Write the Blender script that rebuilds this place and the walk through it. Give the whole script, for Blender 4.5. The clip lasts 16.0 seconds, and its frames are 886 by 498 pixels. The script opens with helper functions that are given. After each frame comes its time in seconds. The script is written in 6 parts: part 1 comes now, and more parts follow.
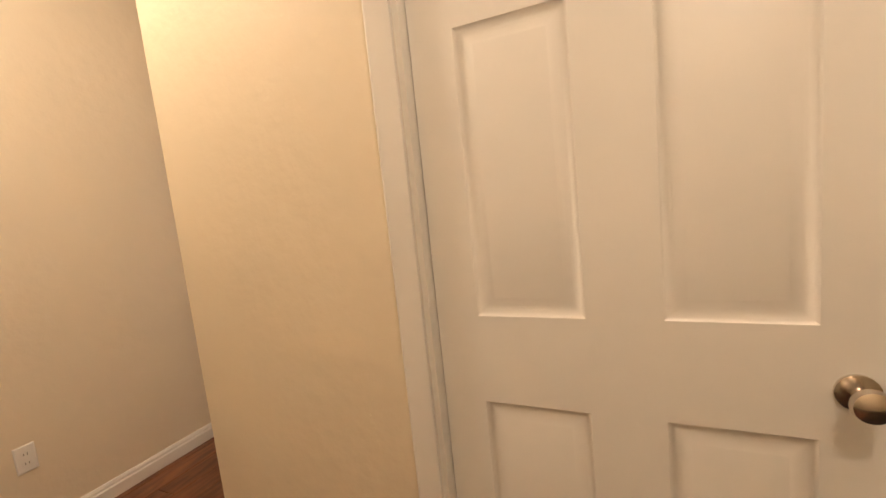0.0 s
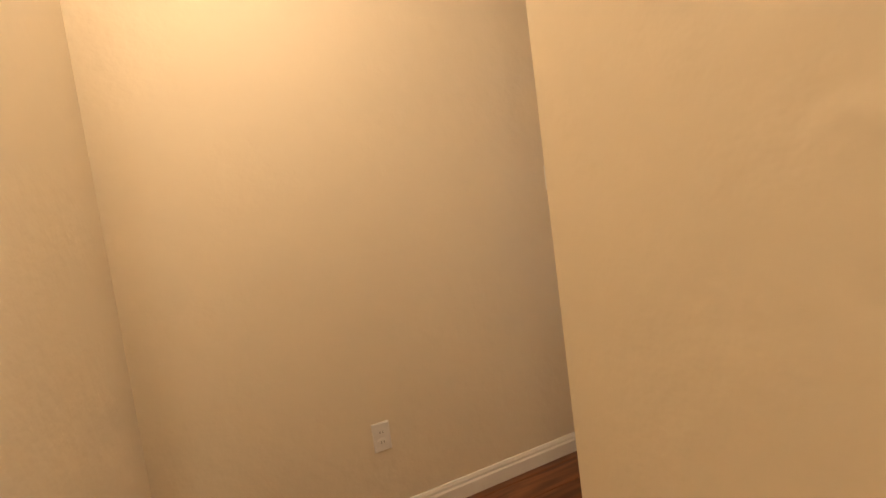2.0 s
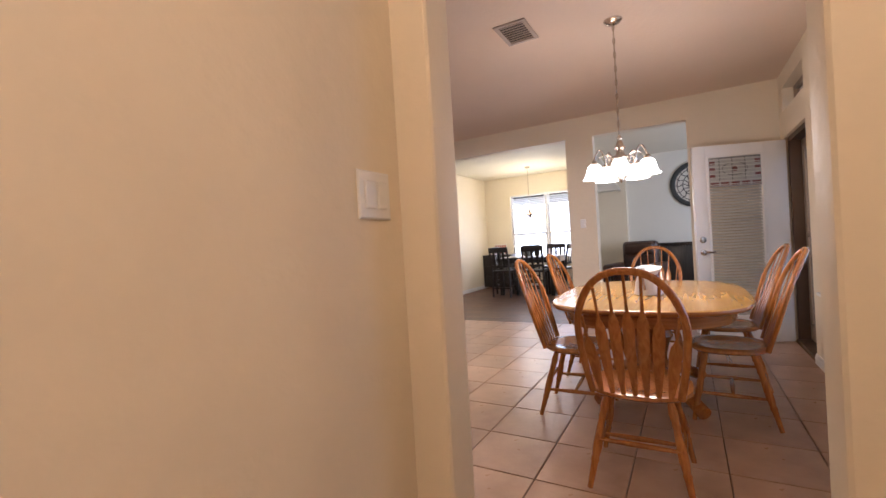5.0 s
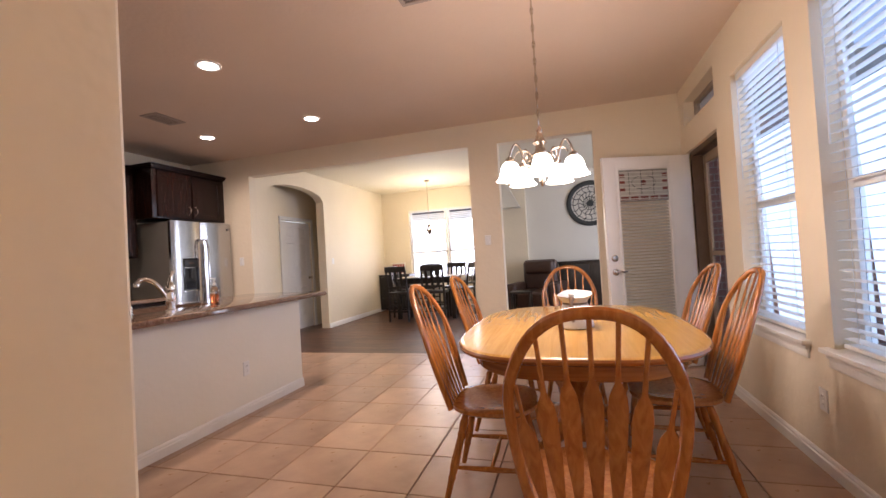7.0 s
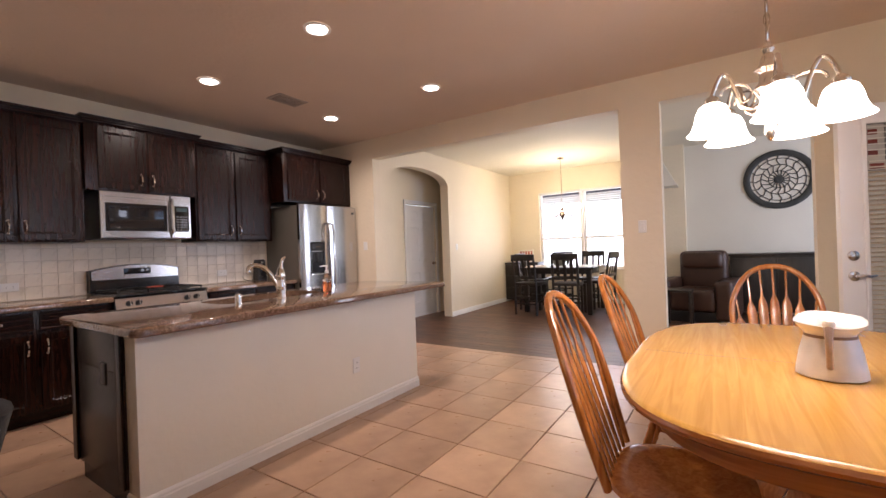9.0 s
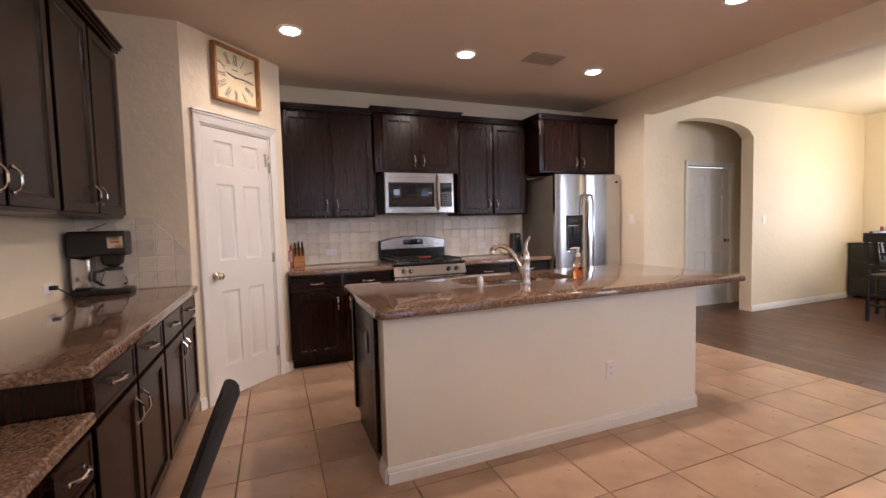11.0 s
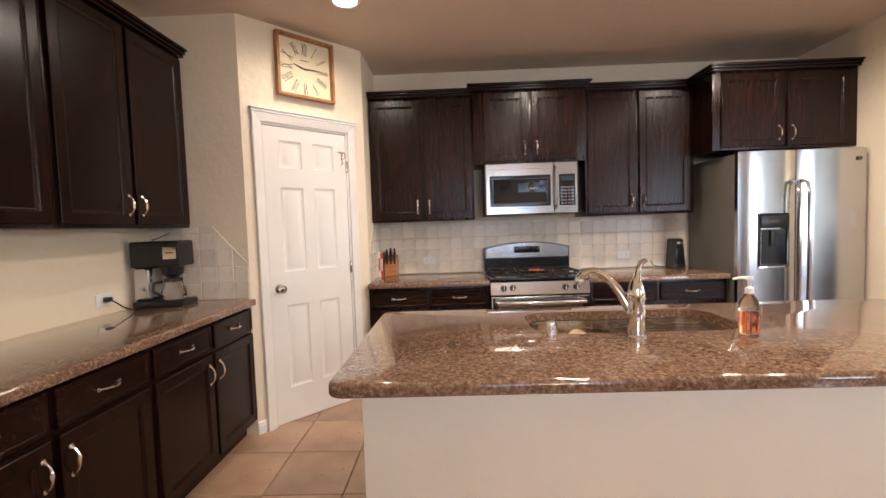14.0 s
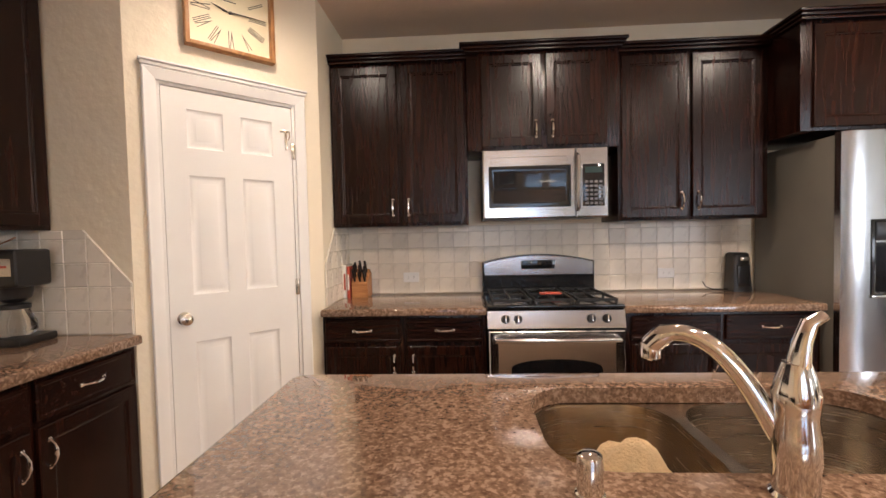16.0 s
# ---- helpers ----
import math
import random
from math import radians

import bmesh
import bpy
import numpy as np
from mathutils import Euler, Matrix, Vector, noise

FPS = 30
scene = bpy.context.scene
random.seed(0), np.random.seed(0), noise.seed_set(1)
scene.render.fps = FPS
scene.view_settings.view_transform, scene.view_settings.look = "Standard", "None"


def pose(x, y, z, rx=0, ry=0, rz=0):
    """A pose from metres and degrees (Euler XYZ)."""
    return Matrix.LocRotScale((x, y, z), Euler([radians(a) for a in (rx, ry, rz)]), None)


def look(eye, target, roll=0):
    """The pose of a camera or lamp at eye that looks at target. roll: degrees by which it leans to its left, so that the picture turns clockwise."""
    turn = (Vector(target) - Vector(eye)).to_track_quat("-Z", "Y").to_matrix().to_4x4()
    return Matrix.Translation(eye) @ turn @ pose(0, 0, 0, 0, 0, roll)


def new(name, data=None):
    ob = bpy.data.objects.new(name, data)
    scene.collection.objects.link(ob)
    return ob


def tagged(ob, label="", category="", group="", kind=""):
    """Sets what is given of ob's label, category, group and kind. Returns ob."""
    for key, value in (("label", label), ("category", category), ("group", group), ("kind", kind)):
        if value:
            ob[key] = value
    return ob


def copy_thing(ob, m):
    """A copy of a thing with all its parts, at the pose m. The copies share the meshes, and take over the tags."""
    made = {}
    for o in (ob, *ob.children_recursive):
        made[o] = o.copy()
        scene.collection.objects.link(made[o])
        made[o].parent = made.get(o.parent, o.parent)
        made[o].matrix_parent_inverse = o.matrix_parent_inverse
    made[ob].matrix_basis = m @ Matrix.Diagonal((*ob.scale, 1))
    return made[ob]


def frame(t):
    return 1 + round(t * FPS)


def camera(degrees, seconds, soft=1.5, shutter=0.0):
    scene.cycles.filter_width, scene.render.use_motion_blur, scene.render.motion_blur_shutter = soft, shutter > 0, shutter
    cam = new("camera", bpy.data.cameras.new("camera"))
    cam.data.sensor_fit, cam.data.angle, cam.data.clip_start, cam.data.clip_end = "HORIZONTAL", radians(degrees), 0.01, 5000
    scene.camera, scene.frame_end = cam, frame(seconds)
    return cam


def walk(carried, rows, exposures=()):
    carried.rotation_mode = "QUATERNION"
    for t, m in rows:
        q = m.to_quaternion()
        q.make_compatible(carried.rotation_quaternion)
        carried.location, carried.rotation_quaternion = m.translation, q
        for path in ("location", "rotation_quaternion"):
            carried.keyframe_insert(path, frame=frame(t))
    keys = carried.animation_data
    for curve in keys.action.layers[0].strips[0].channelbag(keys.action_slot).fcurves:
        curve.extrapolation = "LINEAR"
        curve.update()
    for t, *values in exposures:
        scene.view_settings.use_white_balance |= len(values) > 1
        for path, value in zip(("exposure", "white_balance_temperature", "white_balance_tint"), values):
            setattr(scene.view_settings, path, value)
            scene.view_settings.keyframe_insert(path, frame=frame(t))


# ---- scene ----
PATH = [
    (0, (-3.81, -7.198, 1.274), (-2.012, -6.358, 1.027), -5.8),
    (0.2, (-3.722, -7.148, 1.291), (-2.042, -6.102, 1.007), -8.1),
    (0.5, (-3.653, -6.999, 1.278), (-2.113, -5.752, 1.008), -6.7),
    (1, (-3.588, -6.869, 1.232), (-2.347, -5.313, 1.032), -7.8),
    (1.5, (-3.467, -6.672, 1.21), (-2.571, -4.891, 1.042), -7.7),
    (2, (-3.4, -6.467, 1.179), (-2.612, -4.633, 1.045), -7.5),
    (2.5, (-3.316, -6.201, 1.189), (-2.508, -4.378, 1.041), -6.8),
    (3, (-3.17, -5.993, 1.19), (-2.308, -4.194, 1.047), -6.3),
    (3.5, (-3.141, -5.865, 1.179), (-2.007, -4.222, 1.056), -4.8),
    (4, (-3.098, -5.729, 1.206), (-1.789, -4.22, 1.102), -4.0),
    (4.5, (-3.028, -5.608, 1.208), (-1.465, -4.361, 1.157), -3.6),
    (5, (-2.89, -5.492, 1.183), (-1.157, -4.494, 1.167), -3.4),
    (5.2, (-2.819, -5.451, 1.185), (-1.05, -4.519, 1.175), -3.4),
    (7.3, (-1.928, -5.2, 1.182), (-0.008, -4.644, 1.227), -3.4),
    (7.5, (-1.843, -5.186, 1.2), (0.067, -4.596, 1.239), -3.1),
    (8, (-1.686, -5.108, 1.187), (0.196, -4.432, 1.226), -3.0),
    (8.5, (-1.559, -5.043, 1.209), (0.234, -4.158, 1.228), -2.5),
    (9, (-1.448, -4.951, 1.222), (0.219, -3.846, 1.221), -2.1),
    (9.5, (-1.323, -4.9, 1.239), (0.159, -3.556, 1.214), -1.7),
    (10, (-1.272, -4.819, 1.272), (-0.004, -3.273, 1.214), -1.7),
    (10.2, (-1.232, -4.795, 1.276), (-0.073, -3.167, 1.208), -1.6),
    (12.3, (-0.797, -4.333, 1.342), (-0.598, -2.349, 1.202), -1.9),
    (12.5, (-0.747, -4.294, 1.342), (-0.611, -2.303, 1.211), -1.9),
    (13, (-0.596, -4.179, 1.351), (-0.561, -2.183, 1.223), -1.8),
    (13.5, (-0.438, -4.039, 1.354), (-0.457, -2.043, 1.234), -1.8),
    (14, (-0.278, -3.938, 1.35), (-0.329, -1.942, 1.242), -1.9),
    (14.5, (-0.177, -3.761, 1.356), (-0.237, -1.764, 1.257), -1.7),
    (15, (-0.136, -3.523, 1.332), (-0.219, -1.526, 1.245), -1.7),
    (15.5, (-0.117, -3.266, 1.317), (-0.224, -1.27, 1.25), -1.5),
    (16, (-0.116, -3.04, 1.338), (-0.222, -1.044, 1.268), -1.3),
]
EXPOSURES = [(0.0, 0.14, 5700, 10), (1.5, -0.12, 6450, 10), (2.5, -0.03, 6150, 10), (4.5, 0.02, 5400, 18), (7.5, 0.16, 5900, 23), (10.0, 0.18, 5900, 23), (12.5, 0.58, 5700, 13), (14.0, 0.70, 5850, 13), (16.0, 0.66, 6050, 14)]
cam = camera(92.5, 16.0)
walk(cam, [(t, look(e, g, r)) for t, e, g, r in PATH], EXPOSURES)

# ---- light ----
CEIL = 2.743
world = bpy.data.worlds.new("world")
scene.world = world
world.use_nodes = True
wn = world.node_tree.nodes
sky = wn.new("ShaderNodeTexSky")
sky.sky_type = "NISHITA"
sky.sun_disc = False
sky.sun_elevation = radians(38)
sky.sun_rotation = radians(60)
wn["Background"].inputs[1].default_value = 0.14
world.node_tree.links.new(sky.outputs[0], wn["Background"].inputs[0])
sun = new("sun", bpy.data.lights.new("sun", "SUN"))
sun.data.energy = 1.0
sun.data.angle = radians(12)
sun.data.color = (1.0, 0.95, 0.88)
sun.matrix_world = look((10, 4, 12), (0, -3, 0))


def area_lamp(name, m, sx, sy, watts, color):
    d = bpy.data.lights.new(name, "AREA")
    d.shape, d.size, d.size_y, d.energy, d.color = "RECTANGLE", sx, sy, watts, color
    ob = new(name, d)
    ob.matrix_world = m
    return ob


def point_lamp(name, p, watts, color, r=0.04):
    d = bpy.data.lights.new(name, "POINT")
    d.energy, d.color, d.shadow_soft_size = watts, color, r
    ob = new(name, d)
    ob.location = p
    return ob


def spot_lamp(name, p, watts, color, angle=120, r=0.06):
    d = bpy.data.lights.new(name, "SPOT")
    d.energy, d.color, d.shadow_soft_size = watts, color, r
    d.spot_size, d.spot_blend = radians(angle), 0.6
    ob = new(name, d)
    ob.location = p
    return ob


WARM = (1.0, 0.80, 0.60)
DAY = (0.50, 0.72, 1.0)
CANS = [(0.506, -2.70), (0.516, -1.295), (1.845, -2.70), (1.875, -1.293), (-0.892, -1.293)]
for cx, cy in CANS:
    spot_lamp("can_light", (cx, cy, CEIL - 0.02), 54 if cx > 0 else 26, WARM, 165)
LAMP = Vector((0.45, -5.10, 1.59))
for k in range(5):
    a = radians(41 + 72 * k)
    point_lamp("chandelier_light", LAMP + Vector((0.185 * math.cos(a), 0.185 * math.sin(a), 0.05)), 5.0, WARM, 0.05)
point_lamp("hall_light", (-3.42, -5.74, 2.50), 28, (1.0, 0.77, 0.52), 0.09)
# unseen fill without a fixture, added to brighten the hall's south end
point_lamp("hall_light", (-4.0, -7.6, 2.50), 34, (1.0, 0.76, 0.50), 0.09)
# skylight through the openings
YG = -6.542
area_lamp("window_light", look((1.035, YG, 1.49), (1.035, -3, 1.3)), 0.72, 1.68, 8.0, DAY)
area_lamp("window_light", look((0.01, YG, 1.49), (0.01, -3, 1.3)), 0.72, 1.68, 8.0, DAY)
area_lamp("window_light", look((7.725, -2.485, 1.53), (3, -2.485, 1.3)), 1.80, 1.60, 38, (0.95, 0.97, 1.0))
# added fill that brightens the living room from an unseen, assumed window
area_lamp("window_light", look((5.0, -8.44, 1.5), (5.0, -5, 1.2)), 2.5, 1.75, 80, (0.9, 0.95, 1.0))
point_lamp("dining_light", (6.4, -2.45, 2.0), 44, (1.0, 0.83, 0.50), 0.12)


# ---- materials ----
def material(name, color, rough=0.5, metal=0.0, var=0.12, scale=6.0, bump=0.0, bump_scale=60.0, spread=None, coat=0.0):
    """A surface with a broad tone variation, a fine grain and a fine relief, in object space."""
    m = bpy.data.materials.new(name)
    m.use_nodes = True
    nt, n, ln = m.node_tree, m.node_tree.nodes, m.node_tree.links
    b = n["Principled BSDF"]
    b.inputs["Metallic"].default_value = metal
    b.inputs["Coat Weight"].default_value = coat
    tc = n.new("ShaderNodeTexCoord")
    n1 = n.new("ShaderNodeTexNoise")
    n1.inputs["Scale"].default_value = scale
    n1.inputs["Detail"].default_value = 6
    ln.new(tc.outputs["Object"], n1.inputs["Vector"])
    ramp = n.new("ShaderNodeValToRGB")
    lo = [max(0, c * (1 - var)) for c in color]
    hi = [min(1, c * (1 + var)) for c in (spread or color)]
    ramp.color_ramp.elements[0].position, ramp.color_ramp.elements[1].position = 0.3, 0.7
    ramp.color_ramp.elements[0].color, ramp.color_ramp.elements[1].color = (*lo, 1), (*hi, 1)
    ln.new(n1.outputs[0], ramp.inputs[0])
    ln.new(ramp.outputs[0], b.inputs["Base Color"])
    mr = n.new("ShaderNodeMapRange")
    mr.inputs["To Min"].default_value, mr.inputs["To Max"].default_value = max(0.02, rough - 0.06), min(1, rough + 0.06)
    n2 = n.new("ShaderNodeTexNoise")
    n2.inputs["Scale"].default_value = scale * 5
    ln.new(tc.outputs["Object"], n2.inputs["Vector"])
    ln.new(n2.outputs[0], mr.inputs[0])
    ln.new(mr.outputs[0], b.inputs["Roughness"])
    if bump:
        n3 = n.new("ShaderNodeTexNoise")
        n3.inputs["Scale"].default_value = bump_scale
        n3.inputs["Detail"].default_value = 3
        ln.new(tc.outputs["Object"], n3.inputs["Vector"])
        bp = n.new("ShaderNodeBump")
        bp.inputs["Strength"].default_value = bump
        bp.inputs["Distance"].default_value = 0.006
        ln.new(n3.outputs[0], bp.inputs["Height"])
        ln.new(bp.outputs[0], b.inputs["Normal"])
    return m


def wood(name, dark, light, rough=0.35, stretch=(1, 14, 14), scale=3.0, coat=0.0, per_object=0.0, bump=0.15, gloss=0.5):
    """Wood with grain along the axis that is stretched least."""
    m = bpy.data.materials.new(name)
    m.use_nodes = True
    n, ln = m.node_tree.nodes, m.node_tree.links
    b = n["Principled BSDF"]
    b.inputs["Coat Weight"].default_value, b.inputs["Coat Roughness"].default_value = coat, 0.12
    b.inputs["Specular IOR Level"].default_value = gloss
    tc, mp = n.new("ShaderNodeTexCoord"), n.new("ShaderNodeMapping")
    mp.inputs["Scale"].default_value = stretch
    ln.new(tc.outputs["Object"], mp.inputs["Vector"])
    info = n.new("ShaderNodeObjectInfo")
    sc = n.new("ShaderNodeMath")
    sc.operation = "MULTIPLY"
    sc.inputs[1].default_value = 40.0
    ln.new(info.outputs["Random"], sc.inputs[0])
    ln.new(sc.outputs[0], mp.inputs["Location"])
    n1 = n.new("ShaderNodeTexNoise")
    n1.inputs["Scale"].default_value, n1.inputs["Detail"].default_value, n1.inputs["Distortion"].default_value = scale, 8, 1.2
    ln.new(mp.outputs[0], n1.inputs["Vector"])
    ramp = n.new("ShaderNodeValToRGB")
    ramp.color_ramp.elements[0].position, ramp.color_ramp.elements[1].position = 0.35, 0.68
    ramp.color_ramp.elements[0].color, ramp.color_ramp.elements[1].color = (*dark, 1), (*light, 1)
    ln.new(n1.outputs[0], ramp.inputs[0])
    out = ramp.outputs[0]
    if per_object:
        hsv = n.new("ShaderNodeHueSaturation")
        mr = n.new("ShaderNodeMapRange")
        mr.inputs["To Min"].default_value, mr.inputs["To Max"].default_value = 1 - per_object, 1 + per_object
        ln.new(info.outputs["Random"], mr.inputs[0])
        ln.new(mr.outputs[0], hsv.inputs["Value"])
        ln.new(out, hsv.inputs["Color"])
        out = hsv.outputs[0]
    ln.new(out, b.inputs["Base Color"])
    b.inputs["Roughness"].default_value = rough
    bp = n.new("ShaderNodeBump")
    bp.inputs["Strength"].default_value, bp.inputs["Distance"].default_value = bump, 0.002
    ln.new(n1.outputs[0], bp.inputs["Height"])
    ln.new(bp.outputs[0], b.inputs["Normal"])
    return m


def granite(name):
    m = bpy.data.materials.new(name)
    m.use_nodes = True
    n, ln = m.node_tree.nodes, m.node_tree.links
    b = n["Principled BSDF"]
    tc = n.new("ShaderNodeTexCoord")
    v = n.new("ShaderNodeTexVoronoi")
    v.inputs["Scale"].default_value = 150
    n1 = n.new("ShaderNodeTexNoise")
    n1.inputs["Scale"].default_value, n1.inputs["Detail"].default_value = 75, 5
    n2 = n.new("ShaderNodeTexNoise")
    n2.inputs["Scale"].default_value, n2.inputs["Detail"].default_value = 5, 4
    for k in (v, n1, n2):
        ln.new(tc.outputs["Object"], k.inputs["Vector"])
    sep = n.new("ShaderNodeSeparateColor")
    ln.new(v.outputs["Color"], sep.inputs[0])
    mix = n.new("ShaderNodeMath")
    mix.operation = "MULTIPLY_ADD"
    mix.inputs[1].default_value = 0.35
    ln.new(sep.outputs[0], mix.inputs[0])
    half = n.new("ShaderNodeMath")
    half.operation = "MULTIPLY_ADD"
    half.inputs[1].default_value = 0.25
    ln.new(n2.outputs[0], half.inputs[0])
    ln.new(n1.outputs[0], half.inputs[2])
    ln.new(half.outputs[0], mix.inputs[2])
    ramp = n.new("ShaderNodeValToRGB")
    e = ramp.color_ramp.elements
    e[0].position, e[0].color = 0.42, (0.080, 0.047, 0.030, 1)
    e[1].position, e[1].color = 1.0, (0.30, 0.20, 0.14, 1)
    for p, c in ((0.60, (0.120, 0.070, 0.044, 1)), (0.76, (0.165, 0.099, 0.063, 1)), (0.9, (0.22, 0.140, 0.092, 1))):
        k = e.new(p)
        k.color = c
    ln.new(mix.outputs[0], ramp.inputs[0])
    ln.new(ramp.outputs[0], b.inputs["Base Color"])
    b.inputs["Roughness"].default_value = 0.07
    b.inputs["Coat Weight"].default_value = 0.4
    b.inputs["Coat Roughness"].default_value = 0.04
    return m


def stone_tile(name, a, c, rough=0.35):
    m = material(name, a, rough, 0, 0.14, 3.0, 0.10, 30, spread=c)
    n, ln = m.node_tree.nodes, m.node_tree.links
    b = n["Principled BSDF"]
    src = b.inputs["Base Color"].links[0].from_socket
    hsv, info, mr = n.new("ShaderNodeHueSaturation"), n.new("ShaderNodeObjectInfo"), n.new("ShaderNodeMapRange")
    mr.inputs["To Min"].default_value, mr.inputs["To Max"].default_value = 0.9, 1.1
    ln.new(info.outputs["Random"], mr.inputs[0])
    ln.new(mr.outputs[0], hsv.inputs["Value"])
    ln.new(src, hsv.inputs["Color"])
    ln.new(hsv.outputs[0], b.inputs["Base Color"])
    return m


def brushed(name, color=(0.62, 0.62, 0.62), rough=0.24, stretch=(1, 1, 90), metal=1.0):
    m = bpy.data.materials.new(name)
    m.use_nodes = True
    n, ln = m.node_tree.nodes, m.node_tree.links
    b = n["Principled BSDF"]
    b.inputs["Base Color"].default_value, b.inputs["Metallic"].default_value = (*color, 1), metal
    tc, mp, nz = n.new("ShaderNodeTexCoord"), n.new("ShaderNodeMapping"), n.new("ShaderNodeTexNoise")
    mp.inputs["Scale"].default_value = stretch
    nz.inputs["Scale"].default_value, nz.inputs["Detail"].default_value = 8, 4
    ln.new(tc.outputs["Object"], mp.inputs[0])
    ln.new(mp.outputs[0], nz.inputs["Vector"])
    mr = n.new("ShaderNodeMapRange")
    mr.inputs["To Min"].default_value, mr.inputs["To Max"].default_value = rough - 0.05, rough + 0.08
    ln.new(nz.outputs[0], mr.inputs[0])
    ln.new(mr.outputs[0], b.inputs["Roughness"])
    bp = n.new("ShaderNodeBump")
    bp.inputs["Strength"].default_value, bp.inputs["Distance"].default_value = 0.06, 0.001
    ln.new(nz.outputs[0], bp.inputs["Height"])
    ln.new(bp.outputs[0], b.inputs["Normal"])
    return m


def glass(name, color=(1, 1, 1), rough=0.0, ior=1.45):
    m = bpy.data.materials.new(name)
    m.use_nodes = True
    b = m.node_tree.nodes["Principled BSDF"]
    b.inputs["Base Color"].default_value = (*color, 1)
    b.inputs["Transmission Weight"].default_value = 1.0
    b.inputs["Roughness"].default_value, b.inputs["IOR"].default_value = rough, ior
    return m


def glow(name, color, strength):
    m = bpy.data.materials.new(name)
    m.use_nodes = True
    b = m.node_tree.nodes["Principled BSDF"]
    b.inputs["Base Color"].default_value = (0.8, 0.8, 0.78, 1)
    b.inputs["Emission Color"].default_value, b.inputs["Emission Strength"].default_value = (*color, 1), strength
    return m


PAINT = material("wall_paint", (0.78, 0.69, 0.53), 0.6, 0, 0.03, 1.5, 0.55, 18)
PAINT_ISLAND = material("island_paint", (0.80, 0.76, 0.66), 0.55, 0, 0.03, 1.5, 0.25, 25)
PAINT_GREY = material("living_paint", (0.74, 0.71, 0.63), 0.6, 0, 0.03, 1.5, 0.25, 25)
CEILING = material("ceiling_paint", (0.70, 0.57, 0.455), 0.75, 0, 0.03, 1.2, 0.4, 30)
WHITE = material("white_trim_paint", (0.80, 0.78, 0.74), 0.32, 0, 0.03, 3)
PLASTIC = material("white_plastic", (0.80, 0.79, 0.76), 0.3, 0, 0.02, 5)
CAB = wood("espresso_wood", (0.0050, 0.0018, 0.0012), (0.0230, 0.0072, 0.0042), 0.27, (22, 22, 1.6), 2.0, 0.0, 0.12, bump=0.05, gloss=0.27)
CAB_H = wood("espresso_wood_flat", (0.0050, 0.0018, 0.0012), (0.0230, 0.0072, 0.0042), 0.27, (1.6, 22, 22), 2.0, 0.0, 0.12, bump=0.05, gloss=0.27)
OAK = wood("oak_turned", (0.32, 0.102, 0.016), (0.47, 0.182, 0.033), 0.26, (16, 16, 1.5), 2.5, 0.5, 0.10)
OAK_EDGE = wood("oak_moulding", (0.25, 0.074, 0.011), (0.40, 0.145, 0.026), 0.26, (1.0, 1.0, 20), 2.0, 0.5)
OAK_TOP = wood("oak_tabletop", (0.52, 0.262, 0.040), (0.64, 0.352, 0.066), 0.24, (1.0, 16, 16), 2.0, 0.4)
HALLWOOD = wood("hall_plank", (0.075, 0.026, 0.011), (0.21, 0.080, 0.032), 0.36, (1.2, 10, 10), 2.2, 0.1, 0.25)
DARKWOOD = wood("black_wood", (0.006, 0.005, 0.004), (0.020, 0.014, 0.011), 0.32, (14, 14, 1.5), 2.0, 0.2)
KNIFEWOOD = wood("knife_block_wood", (0.30, 0.12, 0.04), (0.48, 0.22, 0.08), 0.4, (1, 10, 10), 4)
CLOCKWOOD = wood("clock_frame_wood", (0.28, 0.12, 0.033), (0.46, 0.22, 0.07), 0.42, (6, 6, 2), 4)
GRANITE = granite("brown_granite")
TILE = stone_tile("floor_tile_stone", (0.40, 0.255, 0.165), (0.50, 0.335, 0.225), 0.30)
GROUT = material("floor_grout", (0.21, 0.135, 0.088), 0.85, 0, 0.15, 12)
SPLASH = stone_tile("splash_tile_stone", (0.73, 0.66, 0.55), (0.79, 0.72, 0.61), 0.28)
SGROUT = material("splash_grout", (0.60, 0.54, 0.455), 0.85, 0, 0.1, 20)
STEEL = brushed("brushed_steel", (0.54, 0.54, 0.55), 0.18, (1, 1, 90))
STEEL_V = brushed("sink_steel", (0.46, 0.40, 0.33), 0.24, (1, 1, 40))
CHROME = material("chrome", (0.80, 0.79, 0.77), 0.08, 1.0, 0.03, 8)
NICKEL = material("brushed_nickel", (0.62, 0.56, 0.48), 0.22, 1.0, 0.05, 10)
BLACK = material("black_enamel", (0.010, 0.010, 0.011), 0.16, 0, 0.1, 8)
BLACK_M = material("black_plastic", (0.011, 0.010, 0.010), 0.34, 0, 0.1, 10)
GREYSIDE = material("fridge_side_grey", (0.13, 0.12, 0.10), 0.42, 0.0, 0.06, 5, 0.15, 200)
CHAIRCLOTH = material("black_mesh_cloth", (0.006, 0.006, 0.007), 0.85, 0, 0.2, 30, 0.3, 200)
VENT = material("vent_metal", (0.40, 0.33, 0.27), 0.5, 0, 0.05, 6)
IRON = material("cast_iron", (0.018, 0.018, 0.018), 0.6, 0.2, 0.2, 20, 0.2, 150)
DARKGLASS = material("dark_glass", (0.012, 0.012, 0.014), 0.05, 0, 0.05, 5)
GLASS = glass("clear_glass")
SHADE = glow("lit_glass_shade", (1.0, 0.86, 0.66), 7.0)
BULB = glow("can_lens", (1.0, 0.90, 0.74), 22.0)
BLIND = material("blind_slat", (0.74, 0.73, 0.70), 0.45, 0, 0.03, 4)
